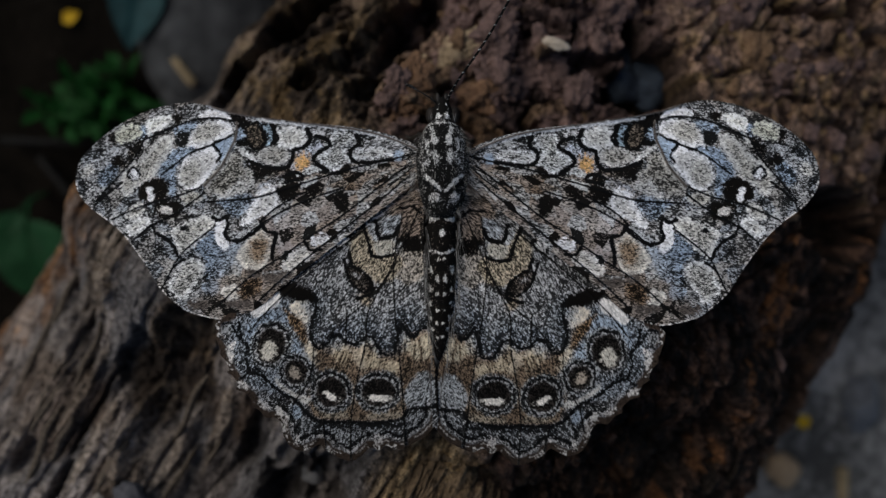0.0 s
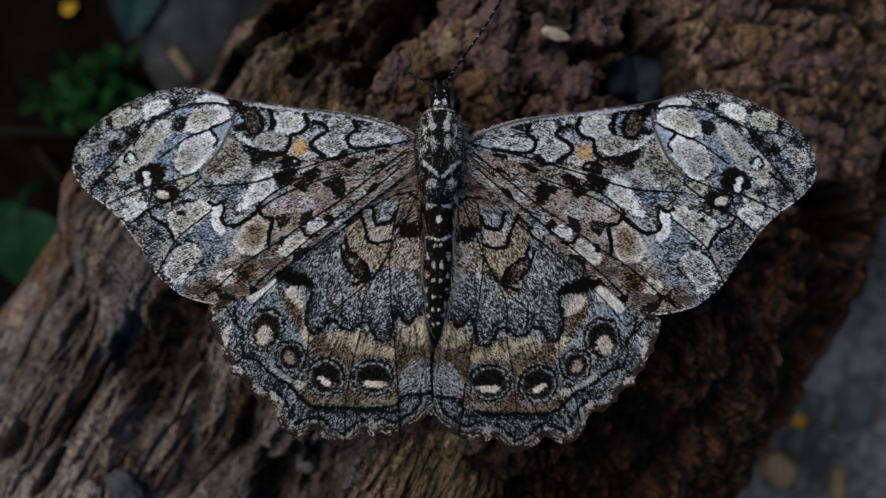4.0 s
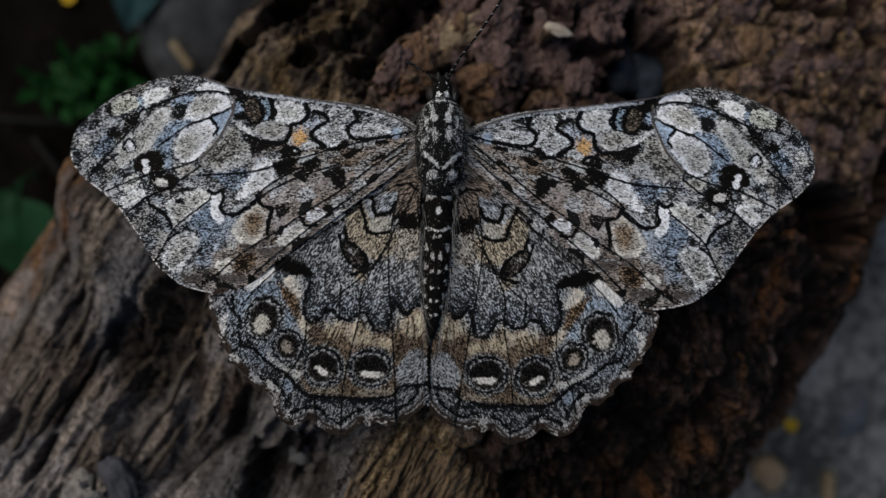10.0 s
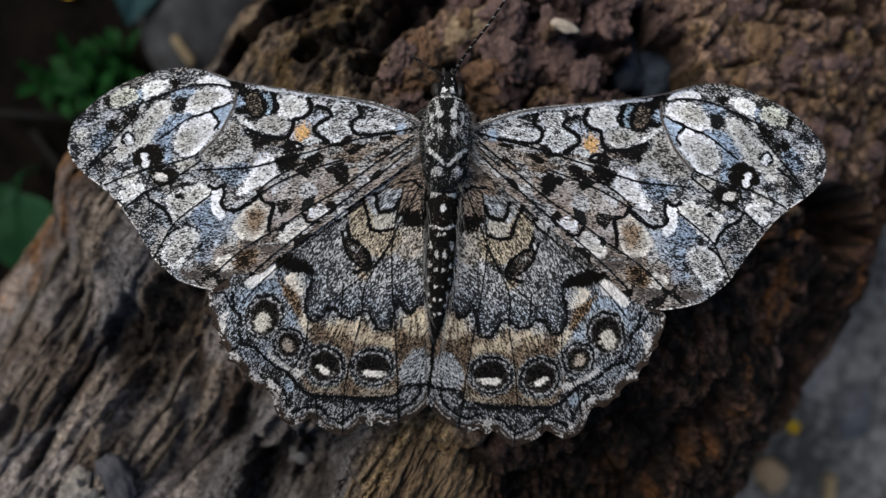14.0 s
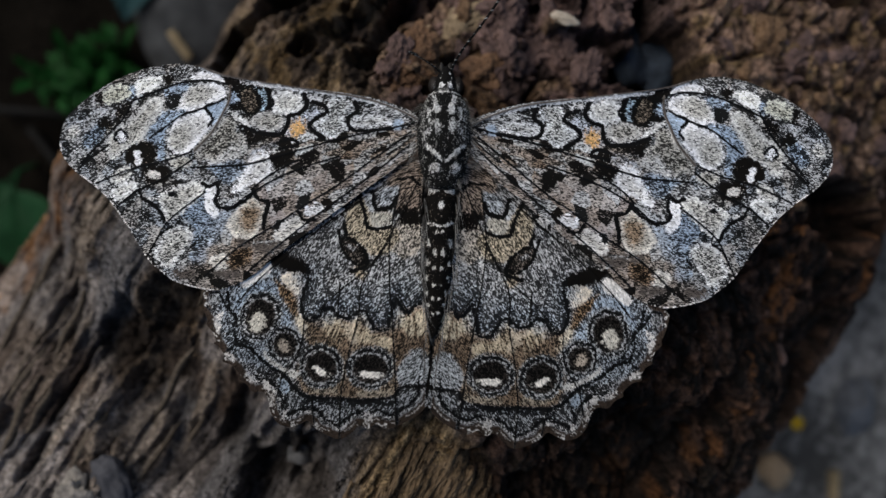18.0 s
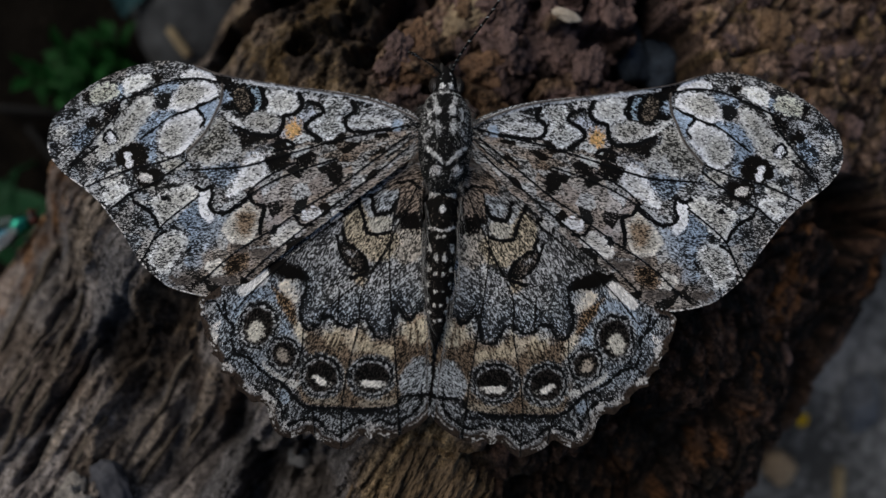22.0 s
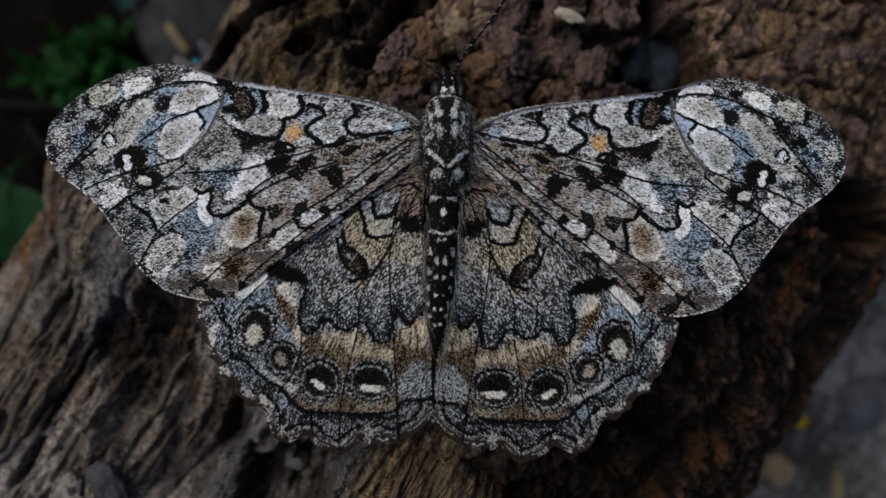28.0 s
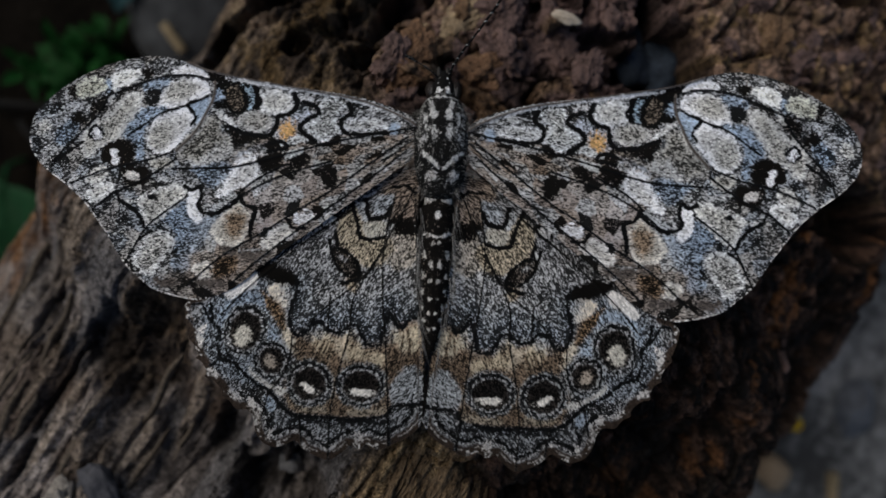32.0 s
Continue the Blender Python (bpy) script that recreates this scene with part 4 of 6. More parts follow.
    # dark patches
    for pts in (((400, 143), (425, 147), (441, 155), (425, 161), (413, 167), (408, 158)), ((430, 234), (455, 241), (492, 247), (450, 262), (445, 266), (440, 248)),
                ((484, 281), (515, 272), (526, 275), (516, 296), (495, 303), (486, 296)), ((531, 290), (545, 278), (560, 277), (558, 292), (542, 298)),
                ((579, 301), (605, 294), (610, 315), (595, 326)), ((178, 178), (188, 174), (190, 192), (179, 196)),
                ((215, 199), (236, 190), (239, 203), (225, 212), (214, 220))):
        d.blob(pts, (0.18, 0.15, 0.13), 0.20 if pts[0][0] > 300 else 0.28, 3, 7 if pts[0][0] > 300 else 11)
    for pts in (((297, 144), (313, 148), (305, 159)), ((240, 262), (270, 257), (283, 275), (272, 297), (245, 301), (227, 288), (234, 270)),
                ((262, 303), (298, 298), (308, 317), (292, 332), (266, 327)), ((318, 482), (350, 474), (358, 488), (330, 496)),
                ((392, 479), (432, 478), (420, 493), (390, 491)), ((178, 226), (203, 234), (192, 211)),
                ((428, 422), (450, 430), (470, 428), (505, 436), (480, 450), (450, 442), (425, 440))):
        brown = pts[0][1] > 400
        d.blob(pts, (0.06, 0.05, 0.043) if brown else (0.18, 0.145, 0.115), 0.8 if brown else 0.16, 4, 10 if brown else 7)
    d.blob(((412, 166), (432, 158), (470, 164), (484, 172), (482, 200), (462, 206), (445, 210), (430, 202), (412, 200)), (0.13, 0.12, 0.11), 0.06, 3, 5)
    d.blob(((416, 174), (423, 168), (427, 185), (419, 196), (414, 190)), BLUE, 0.7, 3, 8)
    d.blob(((456, 166), (474, 170), (480, 186), (474, 200), (462, 202), (468, 190), (462, 178)), (0.25, 0.32, 0.37), 0.68, 3, 8)
    d.blob(((433, 170), (452, 167), (459, 200), (445, 206), (433, 195)), (0.15, 0.12, 0.09), 0.5, 2, 4)
    d.blob(((306, 178), (328, 176), (322, 202), (305, 198)), GREY, 0.22, 3, 5)
    # black wavy lines
    for w, *pts in ((6, (478, 200), (488, 190), (480, 178), (480, 168)),
                (7, (541, 176), (546, 195), (535, 208), (515, 214), (510, 234), (498, 245), (470, 244), (452, 238), (435, 231)),
                (7, (556, 190), (576, 197), (579, 208), (560, 219), (550, 232), (562, 245), (574, 252)),
                (6, (626, 188), (631, 205), (615, 217), (620, 235), (640, 239), (690, 234)), (6, (255, 342), (263, 358), (280, 367), (293, 381), (298, 398))):
        d.line(pts, w - 1.0, 0.03, (0.12, 0.12, 0.13), 2.2, 1.5)
    for w, *pts in ((6, (366, 330), (378, 335), (390, 329), (393, 345), (388, 362), (398, 372), (418, 372), (440, 360), (453, 349)),
                (7, (454, 342), (465, 358), (479, 360), (478, 375), (472, 390), (470, 406)), (6, (532, 379), (540, 392), (557, 390)),
                (5, (150, 301), (170, 282), (196, 262)), (6, (500, 258), (520, 254), (530, 264), (500, 270)), (5, (383, 192), (372, 200), (384, 218), (375, 232)),
                (4, (283, 425), (295, 412), (310, 404))):
        d.line(pts, w - 1.0, 0.03, (0.12, 0.12, 0.13), 2.2, 1.5)
    for w, *pts in ((4, (343, 440), (352, 432)),):
        d.line(pts, w - 1.0, 0.03, (0.12, 0.12, 0.13), 2.2, 1.5)
    # rings and eyes
    d.oval(218, 247, 12.5, 12, INK, 0.08, 0, 1.5, 4)
    d.oval(219, 249, 9.5, 9, WHITE, 0.62, 0, 1.5, 4)
    d.oval(219, 245, 5, 6, WHITE, 0.9, 0, 1.5, 5)
    d.oval(248, 278, 7, 7, WHITE, 0.93, 15, 1.5, 5)
    d.oval(252, 290, 7, 8, WHITE, 0.97, 15, 1.5, 5)
    d.oval(281, 315, 13, 9, (0.44, 0.42, 0.39), 0.8, 15, 1.5, 6)
    d.oval(314, 349, 6, 4, INK, 0.1, 0, 2, 4)
    # veins
    for pts in (((736, 224), (690, 234), (600, 253), (500, 282), (440, 297), (390, 300), (345, 302)), ((600, 283), (540, 302), (490, 322), (452, 345), (410, 378)),
                ((722, 240), (660, 286), (600, 330), (556, 357), (500, 395), (430, 437), (370, 490)), ((720, 262), (650, 318), (560, 385), (500, 432), (440, 485)),
                ((408, 157), (370, 150), (330, 155), (296, 167), (262, 181), (240, 190)), ((402, 184), (370, 200), (330, 214), (300, 232), (270, 250))):
        d.vein(pts)
    for pts in (((250, 180), (225, 215), (195, 245), (150, 295)), ((350, 285), (300, 320), (250, 345), (215, 372)), ((372, 346), (340, 368), (298, 402), (268, 455)),
                ((350, 272), (300, 290), (240, 305), (180, 330)), ((530, 290), (480, 315), (450, 340))):
        d.vein(pts)
    d.cover += 0.12 * (1 - smooth(d.cover, 0.05, 0.25)) * smooth(fbm(d.u / 9, d.v / 9, 3, 125, 0.7), -0.1, 0.35)      # stray scales on the black
    d.mottle(742, 236, 0.15, 121)
    d.tint *= (0.99, 1.0, 1.02)
    fleck = (1 - smooth(d.edge, 1.5, 4)) * smooth(d.rag, 0.05, 0.3) * (d.u < 420) * (d.v > 255)
    d._lay(slice(None), fleck, (0.5, 0.48, 0.46), 0.95)
    d.line(((413, 160), (411, 185), (401, 210), (385, 240), (350, 273)), 4.5, 0.95, (0.055, 0.046, 0.04), 0.5, 1, 0.00012)
    d.line(((740, 224), (700, 203), (640, 183), (560, 170), (480, 158), (405, 143), (370, 131)), 4, 0.95, (0.06, 0.05, 0.044), 0.5, 1, 0.00022)
    d.line(((700, 207), (640, 187), (560, 174), (480, 162), (430, 153)), 1.7, 0.9, (0.42, 0.42, 0.42), 4, 1)
    return d


def draw_hindwing():
    d = Drawing(HIND)
    d.tint[:] = (0.30, 0.31, 0.325)
    d.cover += 0.14 * fbm(d.u / 26, d.v / 26, 3, 41) + 0.12 * fbm(d.u / 9, d.v / 9, 3, 43) - 0.06
    r, th = np.hypot(d.u - 730, d.v - 270), np.arctan2(d.v - 270, 745 - d.u)
    # inner field: grey scales, thinning to black before the zigzag, combed along the veins
    d.blob(((545, 480), (600, 400), (640, 360), (690, 330), (735, 330), (745, 540), (690, 560), (660, 575), (600, 555), (545, 560)), (0.315, 0.325, 0.335), 0.56, 6, 6)
    d.blob(((690, 300), (742, 290), (740, 380), (705, 380), (680, 350)), (0.23, 0.185, 0.15), 0.54, 6, 6)
    d.blob(((695, 395), (740, 392), (742, 445), (700, 455)), (0.31, 0.285, 0.25), 0.66, 6, 6)
    d.blob(((612, 375), (640, 350), (655, 370), (662, 402), (690, 402), (702, 420), (685, 450), (655, 452), (640, 440), (615, 420), (608, 395)), (0.34, 0.295, 0.22), 0.60, 4, 5)
    d.blob(((620, 480), (640, 455), (650, 470), (640, 495)), (0.32, 0.27, 0.2), 0.6, 5, 6)
    d.blob(((652, 378), (690, 378), (684, 402), (656, 404)), (0.33, 0.32, 0.28), 0.72, 3, 5)
    d.blob(((640, 350), (658, 344), (660, 372), (650, 376)), (0.31, 0.33, 0.35), 0.70, 3, 4)
    d.blob(((668, 342), (700, 330), (700, 358), (690, 368), (670, 366)), (0.29, 0.32, 0.35), 0.64, 3, 5)
    d.blob(((586, 372), (600, 365), (610, 372), (600, 385), (586, 386)), (0.36, 0.37, 0.38), 0.84, 2, 3)
    d.blob(((703, 372), (738, 372), (738, 400), (714, 398), (705, 386)), (0.12, 0.095, 0.08), 0.2, 4, 12)
    d.marble(745, 270, 42, 15, 241, 0.15, 0.12)
    inner = smooth(d.v, 400, 470) * smooth(d.u, 540, 560)
    d.cover += 0.22 * inner * fbm(r / 70, th / 0.05, 3, 59, 0.6)      # lighter tongues between the veins
    # blue outer field
    d.blob(((398, 515), (480, 475), (500, 500), (512, 540), (522, 585), (500, 650), (440, 640), (395, 600), (384, 540)), (0.27, 0.305, 0.345), 0.52, 6, 6)
    d.blob(((420, 520), (455, 498), (495, 500), (500, 525), (470, 520), (440, 530), (428, 560), (415, 545)), BLUE, 0.64, 4, 6)
    d.blob(((500, 545), (515, 560), (512, 585), (498, 582), (494, 560)), BLUE, 0.62, 4, 6)
    # brown band, and the tan patches that hang in it under the zigzag
    d.blob(((520, 560), (545, 560), (600, 560), (660, 585), (700, 540), (752, 545), (757, 625), (705, 640), (700, 690), (650, 700), (560, 697), (530, 680), (525, 640), (545, 610)), (0.19, 0.145, 0.105), 0.62, 4, 5)
    d.blob(((545, 608), (570, 596), (600, 600), (612, 625), (640, 615), (690, 615), (697, 645), (694, 692), (640, 699), (560, 694), (536, 675), (530, 645)), (0.185, 0.145, 0.105), 0.58, 5, 6)
    for pts, tint in ((((523, 548), (534, 556), (545, 574), (552, 592), (536, 596), (524, 580)), (0.40, 0.37, 0.32)), (((566, 564), (578, 551), (592, 553), (604, 572), (604, 604), (592, 600), (580, 590), (568, 582)), (0.355, 0.31, 0.24)),
                      (((606, 570), (618, 572), (628, 566), (634, 600), (622, 612), (610, 602)), (0.33, 0.29, 0.24)), (((632, 556), (648, 562), (656, 588), (684, 592), (692, 606), (676, 618), (652, 606), (638, 612), (630, 590)), (0.36, 0.315, 0.245)),
                      (((696, 542), (706, 552), (718, 562), (732, 548), (746, 548), (750, 570), (744, 592), (722, 594), (706, 578), (698, 572)), (0.37, 0.335, 0.27))):
        d.blob(pts, 0.96 * np.array(tint) * (1.0, 0.985, 0.92), 0.80, 3.5, 8)
    for pts in (((548, 576), (562, 570), (572, 590), (562, 604), (550, 602)), ((604, 596), (622, 606), (616, 636), (602, 622)), ((640, 606), (668, 612), (656, 622), (636, 618)),
                ((698, 582), (722, 600), (752, 592), (754, 622), (722, 622), (702, 650), (694, 620)), ((600, 672), (622, 668), (634, 684), (614, 696), (598, 690))):
        d.blob(pts, (0.14, 0.103, 0.072), 0.62, 5, 9)
    for pts in (((548, 676), (590, 682), (596, 694), (560, 692)), ((634, 688), (688, 684), (692, 696), (640, 698))):
        d.blob(pts, (0.26, 0.225, 0.175), 0.66, 3, 7)
    streaks = smooth(fbm(r / 60, th / 0.012, 4, 57, 0.65), 0.05, 0.3) * smooth(d.v, 552, 566) * (1 - smooth(d.v, 612, 632)) * smooth(d.u, 530, 545)
    d._lay(slice(None), 0.9 * streaks, (0.12, 0.088, 0.060), 0.56)
    d.blob(((498, 486), (535, 479), (541, 500), (532, 522), (508, 512)), (0.43, 0.395, 0.335), 0.92, 2, 4)
    d.blob(((484, 495), (505, 508), (525, 525), (527, 556), (510, 545)), (0.2, 0.135, 0.08), 0.5, 4, 6)
    d.blob(((428, 497), (470, 464), (481, 470), (479, 486), (450, 501), (434, 509)), (0.48, 0.48, 0.475), 0.97)
    d.blob(((704, 642), (725, 618), (747, 618), (757, 650), (755, 676), (710, 676), (699, 665)), (0.30, 0.325, 0.345), 0.62, 3, 4)
    d.blob(((470, 618), (500, 645), (530, 655), (520, 665), (492, 650), (470, 634)), (0.40, 0.40, 0.385), 0.82, 3, 5)
    # outer margin: blue-grey scales below the line, then pale waves, a brown hem and pale flecks on the rim
    d.blob(((500, 665), (540, 700), (600, 702), (695, 702), (706, 684), (757, 682), (752, 700), (700, 734), (650, 722), (600, 745), (560, 716), (510, 716), (488, 680)), (0.285, 0.305, 0.325), 0.52, 3, 6)
    d.blob(((540, 702), (600, 703), (692, 703), (692, 712), (600, 712), (545, 710)), (0.24, 0.26, 0.29), 0.34, 3, 4)
    d.blob(((494, 668), (510, 672), (514, 690), (500, 690)), BLUE, 0.74, 3, 4)
    hem = (1 - smooth(d.edge + 3 * d.rag, 11, 16)) * ((d.v > 600) | (d.u < 400)) * (d.u < 748)
    d._lay(slice(None), hem, (0.027, 0.0195, 0.015), 0.9)
    row = (d.v > 660) * (d.u < 748)
    d._lay(slice(None), row * (1 - smooth(abs(d.edge - 23 + 5 * d.rag), 0.8, 2.8)), (0.11, 0.12, 0.14), 0.14)
    d._lay(slice(None), row * (1 - smooth(abs(d.edge - 17 + 4 * d.rag), 0.2, 1.5)), (0.40, 0.40, 0.40), 0.66)
    d._lay(slice(None), row * (1 - smooth(abs(d.edge - 8 + 3 * d.rag), 0.1, 1.3)) * smooth(fbm(d.u / 12, d.v / 12, 2, 46), -0.1, 0.15), (0.36, 0.35, 0.34), 0.72)
    # dark zigzag that bounds the inner field
    d.line(((545, 490), (560, 540), (600, 535), (640, 530), (675, 555), (700, 515), (745, 515)), 44, 0.50, (0.30, 0.33, 0.36), 9, 18)
    d.line(((545, 500), (541, 540), (552, 552), (578, 532), (592, 534), (612, 548), (632, 534), (648, 536), (664, 564), (680, 566), (690, 530), (700, 512), (718, 538), (745, 524)), 13, 0.38, (0.29, 0.33, 0.38), 9, 7)
    d.blob(((478, 455), (505, 449), (535, 464), (548, 480), (520, 482), (490, 469)), (0.12, 0.095, 0.08), 0.1, 3, 6)
    d.line(((543, 470), (545, 495), (536, 518), (533, 540), (539, 560), (548, 569), (562, 560), (575, 545), (588, 546), (598, 559), (612, 563), (626, 557), (634, 547), (646, 551), (654, 568), (660, 580), (672, 584), (682, 580), (687, 562), (692, 542), (699, 528), (708, 546), (718, 553), (730, 541), (748, 536)), 4.4, 0.0, (0.11, 0.125, 0.15), 4.0, 2, sharp=True)
    for w, *pts in ((7.5, (632, 346), (641, 372), (648, 404), (663, 408), (686, 404)), (8, (656, 340), (659, 364), (664, 374), (688, 370), (698, 352)), (8, (620, 480), (645, 474), (648, 462)),
                    (5, (583, 373), (600, 365), (611, 371), (600, 385), (585, 389), (582, 376)), (6, (606, 398), (611, 415), (600, 427), (597, 408)), (5, (700, 320), (725, 318), (738, 330)), (5, (536, 378), (545, 390), (560, 386))):
        d.line(pts, w - 1.8, 0.02, (0.10, 0.10, 0.11), 2.5, 1.8, sharp=True)
    d.blob(((604, 424), (620, 425), (640, 442), (646, 460), (632, 470), (613, 456), (603, 438)), (0.10, 0.085, 0.072), 0.42, 2, 5)
    d.line(((604, 424), (620, 425), (640, 442), (646, 460), (632, 470), (613, 456), (603, 438)), 4, 0.02, (0.1, 0.1, 0.1), 2, 1.5, 0, True)
    d.oval(616, 438, 10, 5, (0.31, 0.31, 0.315), 0.55, 45, 3, 7)
    # wavy line inside the margin
    d.line(((404, 516), (405, 545), (418, 560), (414, 580), (424, 605), (445, 614), (465, 635), (484, 650), (504, 660), (520, 680), (538, 695), (560, 699), (600, 700), (632, 704), (660, 702), (695, 697), (706, 681), (730, 680), (758, 677)), 3.8, 0.0, (0.10, 0.12, 0.145), 4.5, 2)
    for pts in (((405, 590), (420, 575), (430, 560)), ((424, 605), (405, 618)), ((697, 698), (700, 742)), ((398, 540), (388, 518), (372, 520), (366, 540), (376, 552)), ((440, 560), (430, 590), (445, 612)), ((484, 650), (470, 668), (478, 690)), ((520, 680), (508, 700), (505, 730))):
        d.line(pts, 2.4, 0.10, (0.11, 0.13, 0.16), 3.5)
    # pale flecks on the scallops
    for u, v, ru, rv, turn in ((385, 576, 11, 25, -12), (388, 560, 6, 12, 10), (412, 631, 15, 8, 30), (378, 597, 5, 9, 10), (472, 678, 9, 20, -40), (476, 690, 5, 14, -35), (505, 732, 4, 10, 20), (545, 724, 8, 4, 10), (651, 735, 4, 12, 5), (645, 733, 3, 10, 0), (445, 668, 12, 4, 35),
                               (366, 525, 3, 14, 0), (482, 712, 3, 14, -18), (520, 746, 10, 3, 8), (562, 750, 8, 3, 35), (645, 750, 9, 3, -8), (672, 748, 9, 3, 5)):
        d.oval(u, v, 0.52 * ru, 0.6 * rv, (0.43, 0.425, 0.415), 0.85, turn, 2, 9)
    d.oval(380, 532, 11, 9, (0.24, 0.25, 0.26), 0.62, 0, 2, 4)
    # eyes: halo, rings, dark disc, pale pupil
    for u, v, ru, rv, turn, pu, pv, pru, prv, pt, tint in ((461, 561, 25, 31, 10, 457, 570, 14, 19, 15, (0.37, 0.36, 0.32)), (505, 609, 19, 21, 0, 503, 611, 9, 12, -35, (0.27, 0.235, 0.195)),
                                                           (568, 646, 27, 25, 10, 567, 653, 16, 6.5, 22, (0.50, 0.49, 0.46)), (653, 649, 29, 24, 0, 653, 660, 18, 6, 3, (0.50, 0.49, 0.46))):
        d.oval(u, v - 1, ru + 14, rv + 13, (0.29, 0.31, 0.325), 0.54, turn, 3, 6)
        d.oval(u, v - 1, ru + 9, rv + 9, INK, 0.2, turn, 2, 4)
        d.oval(u, v, ru + 5.5, rv + 5.5, (0.33, 0.34, 0.35), 0.64, turn, 2, 6)
        d.oval(u, v, ru + 1.5, rv + 1.5, (0.034, 0.029, 0.026), 0.5, turn, 1.8, 3.5)
        d.oval(u, v - 3, ru - 5, rv - 6, (0.014, 0.012, 0.011), 0.5, turn, 5, 4)
        d.oval(pu, pv, pru, prv, tint, 0.80 if prv > 10 else 0.97, pt, 3 if prv > 10 else 2, 5)
    # veins
    for pts in (((738, 318), (702, 390), (655, 468), (595, 518), (548, 566)), ((705, 330), (687, 420), (686, 500), (692, 590), (697, 690), (697, 745)), ((690, 420), (640, 500), (632, 560), (612, 640), (602, 700), (600, 768)),
                ((738, 340), (742, 440), (750, 540)), ((645, 350), (560, 410), (470, 485), (420, 535)), ((700, 520), (716, 548)), ((500, 660), (490, 705)), ((552, 700), (556, 745)), ((540, 562), (530, 620), (500, 664)), ((600, 500), (596, 560))):
        d.vein(pts, 2.0, 0.17, (0.12, 0.11, 0.105))
    d.line(((744, 470), (752, 540), (758, 600), (759, 690)), 7, 0.12, (0.10, 0.075, 0.06), 2, 2.5)
    d.mottle(745, 270, 0.14, 131)
    d.tint *= np.array((0.84, 0.815, 0.785)) * (1.16 - 0.30 * smooth(d.v, 560, 610) - 0.22 * smooth(d.v, 650, 710))[:, None]
    return d


def comb(data, co, turn=90.0, length=1.5, root=None):
    """Stores the way the scales lie: longer along one direction of the plan, or along the rays from a root."""
    c, s = math.cos(radians(turn)), math.sin(radians(turn))
    x, y = (co[:, 0] - root[0], co[:, 1] - root[1]) if root else (co[:, 0], co[:, 1])
    along, across = x * c + y * s, y * c - x * s
    if root:
        r = np.hypot(along, across)
        along, across = r, r * np.arctan2(across, along)
    lie = np.stack([along / length, across, co[:, 2]], 1)
    at = data.attributes.new("lie", "FLOAT_VECTOR", "POINT")
    at.data.foreach_set("vector", lie.astype(np.float32).ravel())


def wing_mesh(name, d, place, lift, curl, flip):
    """place: six numbers, the drawing's steps to metres on the plan; lift: height over the hinge; curl: how far the edge bends down."""
    a, b, c, e, f, g = place
    x, y = a + b * d.u + c * d.v, e + f * d.u + g * d.v
    span = np.abs(x - x[np.argmax(d.u)])
    z = lift + d.rise + 0.00012 * fbm(x / 0.004, y / 0.004, 3, 3) - curl * smooth(span, 0.008, 0.036) ** 2
    z = z + 0.00025 * np.sin(np.arctan2(y, span + 0.004) * 22) * smooth(span, 0.004, 0.02)
    n = len(x)
    top = np.stack([x, y, z], 1)
    quads = d.quads[:, ::-1] if flip else d.quads
    data = raw_mesh(name, np.concatenate([top, top - (0, 0, 0.00009)]), np.concatenate([quads, quads[:, ::-1] + n]))
    tint = np.concatenate([d.tint, d.tint])
    cover = np.concatenate([d.cover, d.cover])
    paint(data, "scales", np.concatenate([tint, cover[:, None]], 1))
    k = np.argmax(d.u)
    comb(data, np.concatenate([top, top]), (-14 if name == "forewing" else -57) * (1 if flip else -1) + (0 if flip else 180), 2.0, (x[k], y[d.v.argmin()] - 0.004))
    return data


# ---------- stones and leaves ----------
def stone(name, x, y, z, size, squash, turn, seed, mat, label, category, rough=0.25, detail=3):
    ob = part(name, lump(size, seed, rough, squash, detail), mat)
    set_at(ob, x, y, z, turn)
    return tagged(ob, label, category)


stone("stone", 0.0264, 0.0234, 0.0738, 0.0027, (0.85, 1.15, 0.9), 20, 2, slate, "blue-grey stone lying in a hole of the log", "stone", 0.35)
stone("stone", 0.0304, 0.0232, 0.0735, 0.0033, (1.1, 0.9, 0.75), -15, 5, slate, "blue-grey stone lying in a hole of the log", "stone", 0.35)
stone("stone", 0.0280, 0.0270, 0.0712, 0.0031, (0.8, 1.2, 0.7), 10, 8, slate, "narrow blue-grey stone in a crack of the log", "stone", 0.3)
stone("pebble", -0.0362, -0.0312, wood_at(-0.0362, -0.0312) + 0.0006, 0.0027, (0.8, 1.2, 0.5), 32, 12, dark_stone, "dark slate pebble lying on grey wood", "pebble", 0.22, 4)
stone("pebble", -0.0402, -0.0333, wood_at(-0.0402, -0.0333) + 0.0011, 0.0027, (0.9, 1.1, 0.5), -20, 15, pale_stone, "pale beige pebble lying on grey wood", "pebble", 0.6, 4)
stone("pebble", -0.0150, -0.0284, wood_at(-0.0150, -0.0284) + 0.0008, 0.0015, (1, 0.9, 0.7), 0, 17, pebble_grey, "small round grey pebble in a hollow", "pebble", 0.35)
stone("wood_chip", 0.0154, 0.0257, wood_at(0.0154, 0.0257) + 0.0014, 0.0014, (1.25, 0.5, 0.3), -18, 21, wood_pale, "pale cream wood chip on red bark", "wood chip", 0.35)


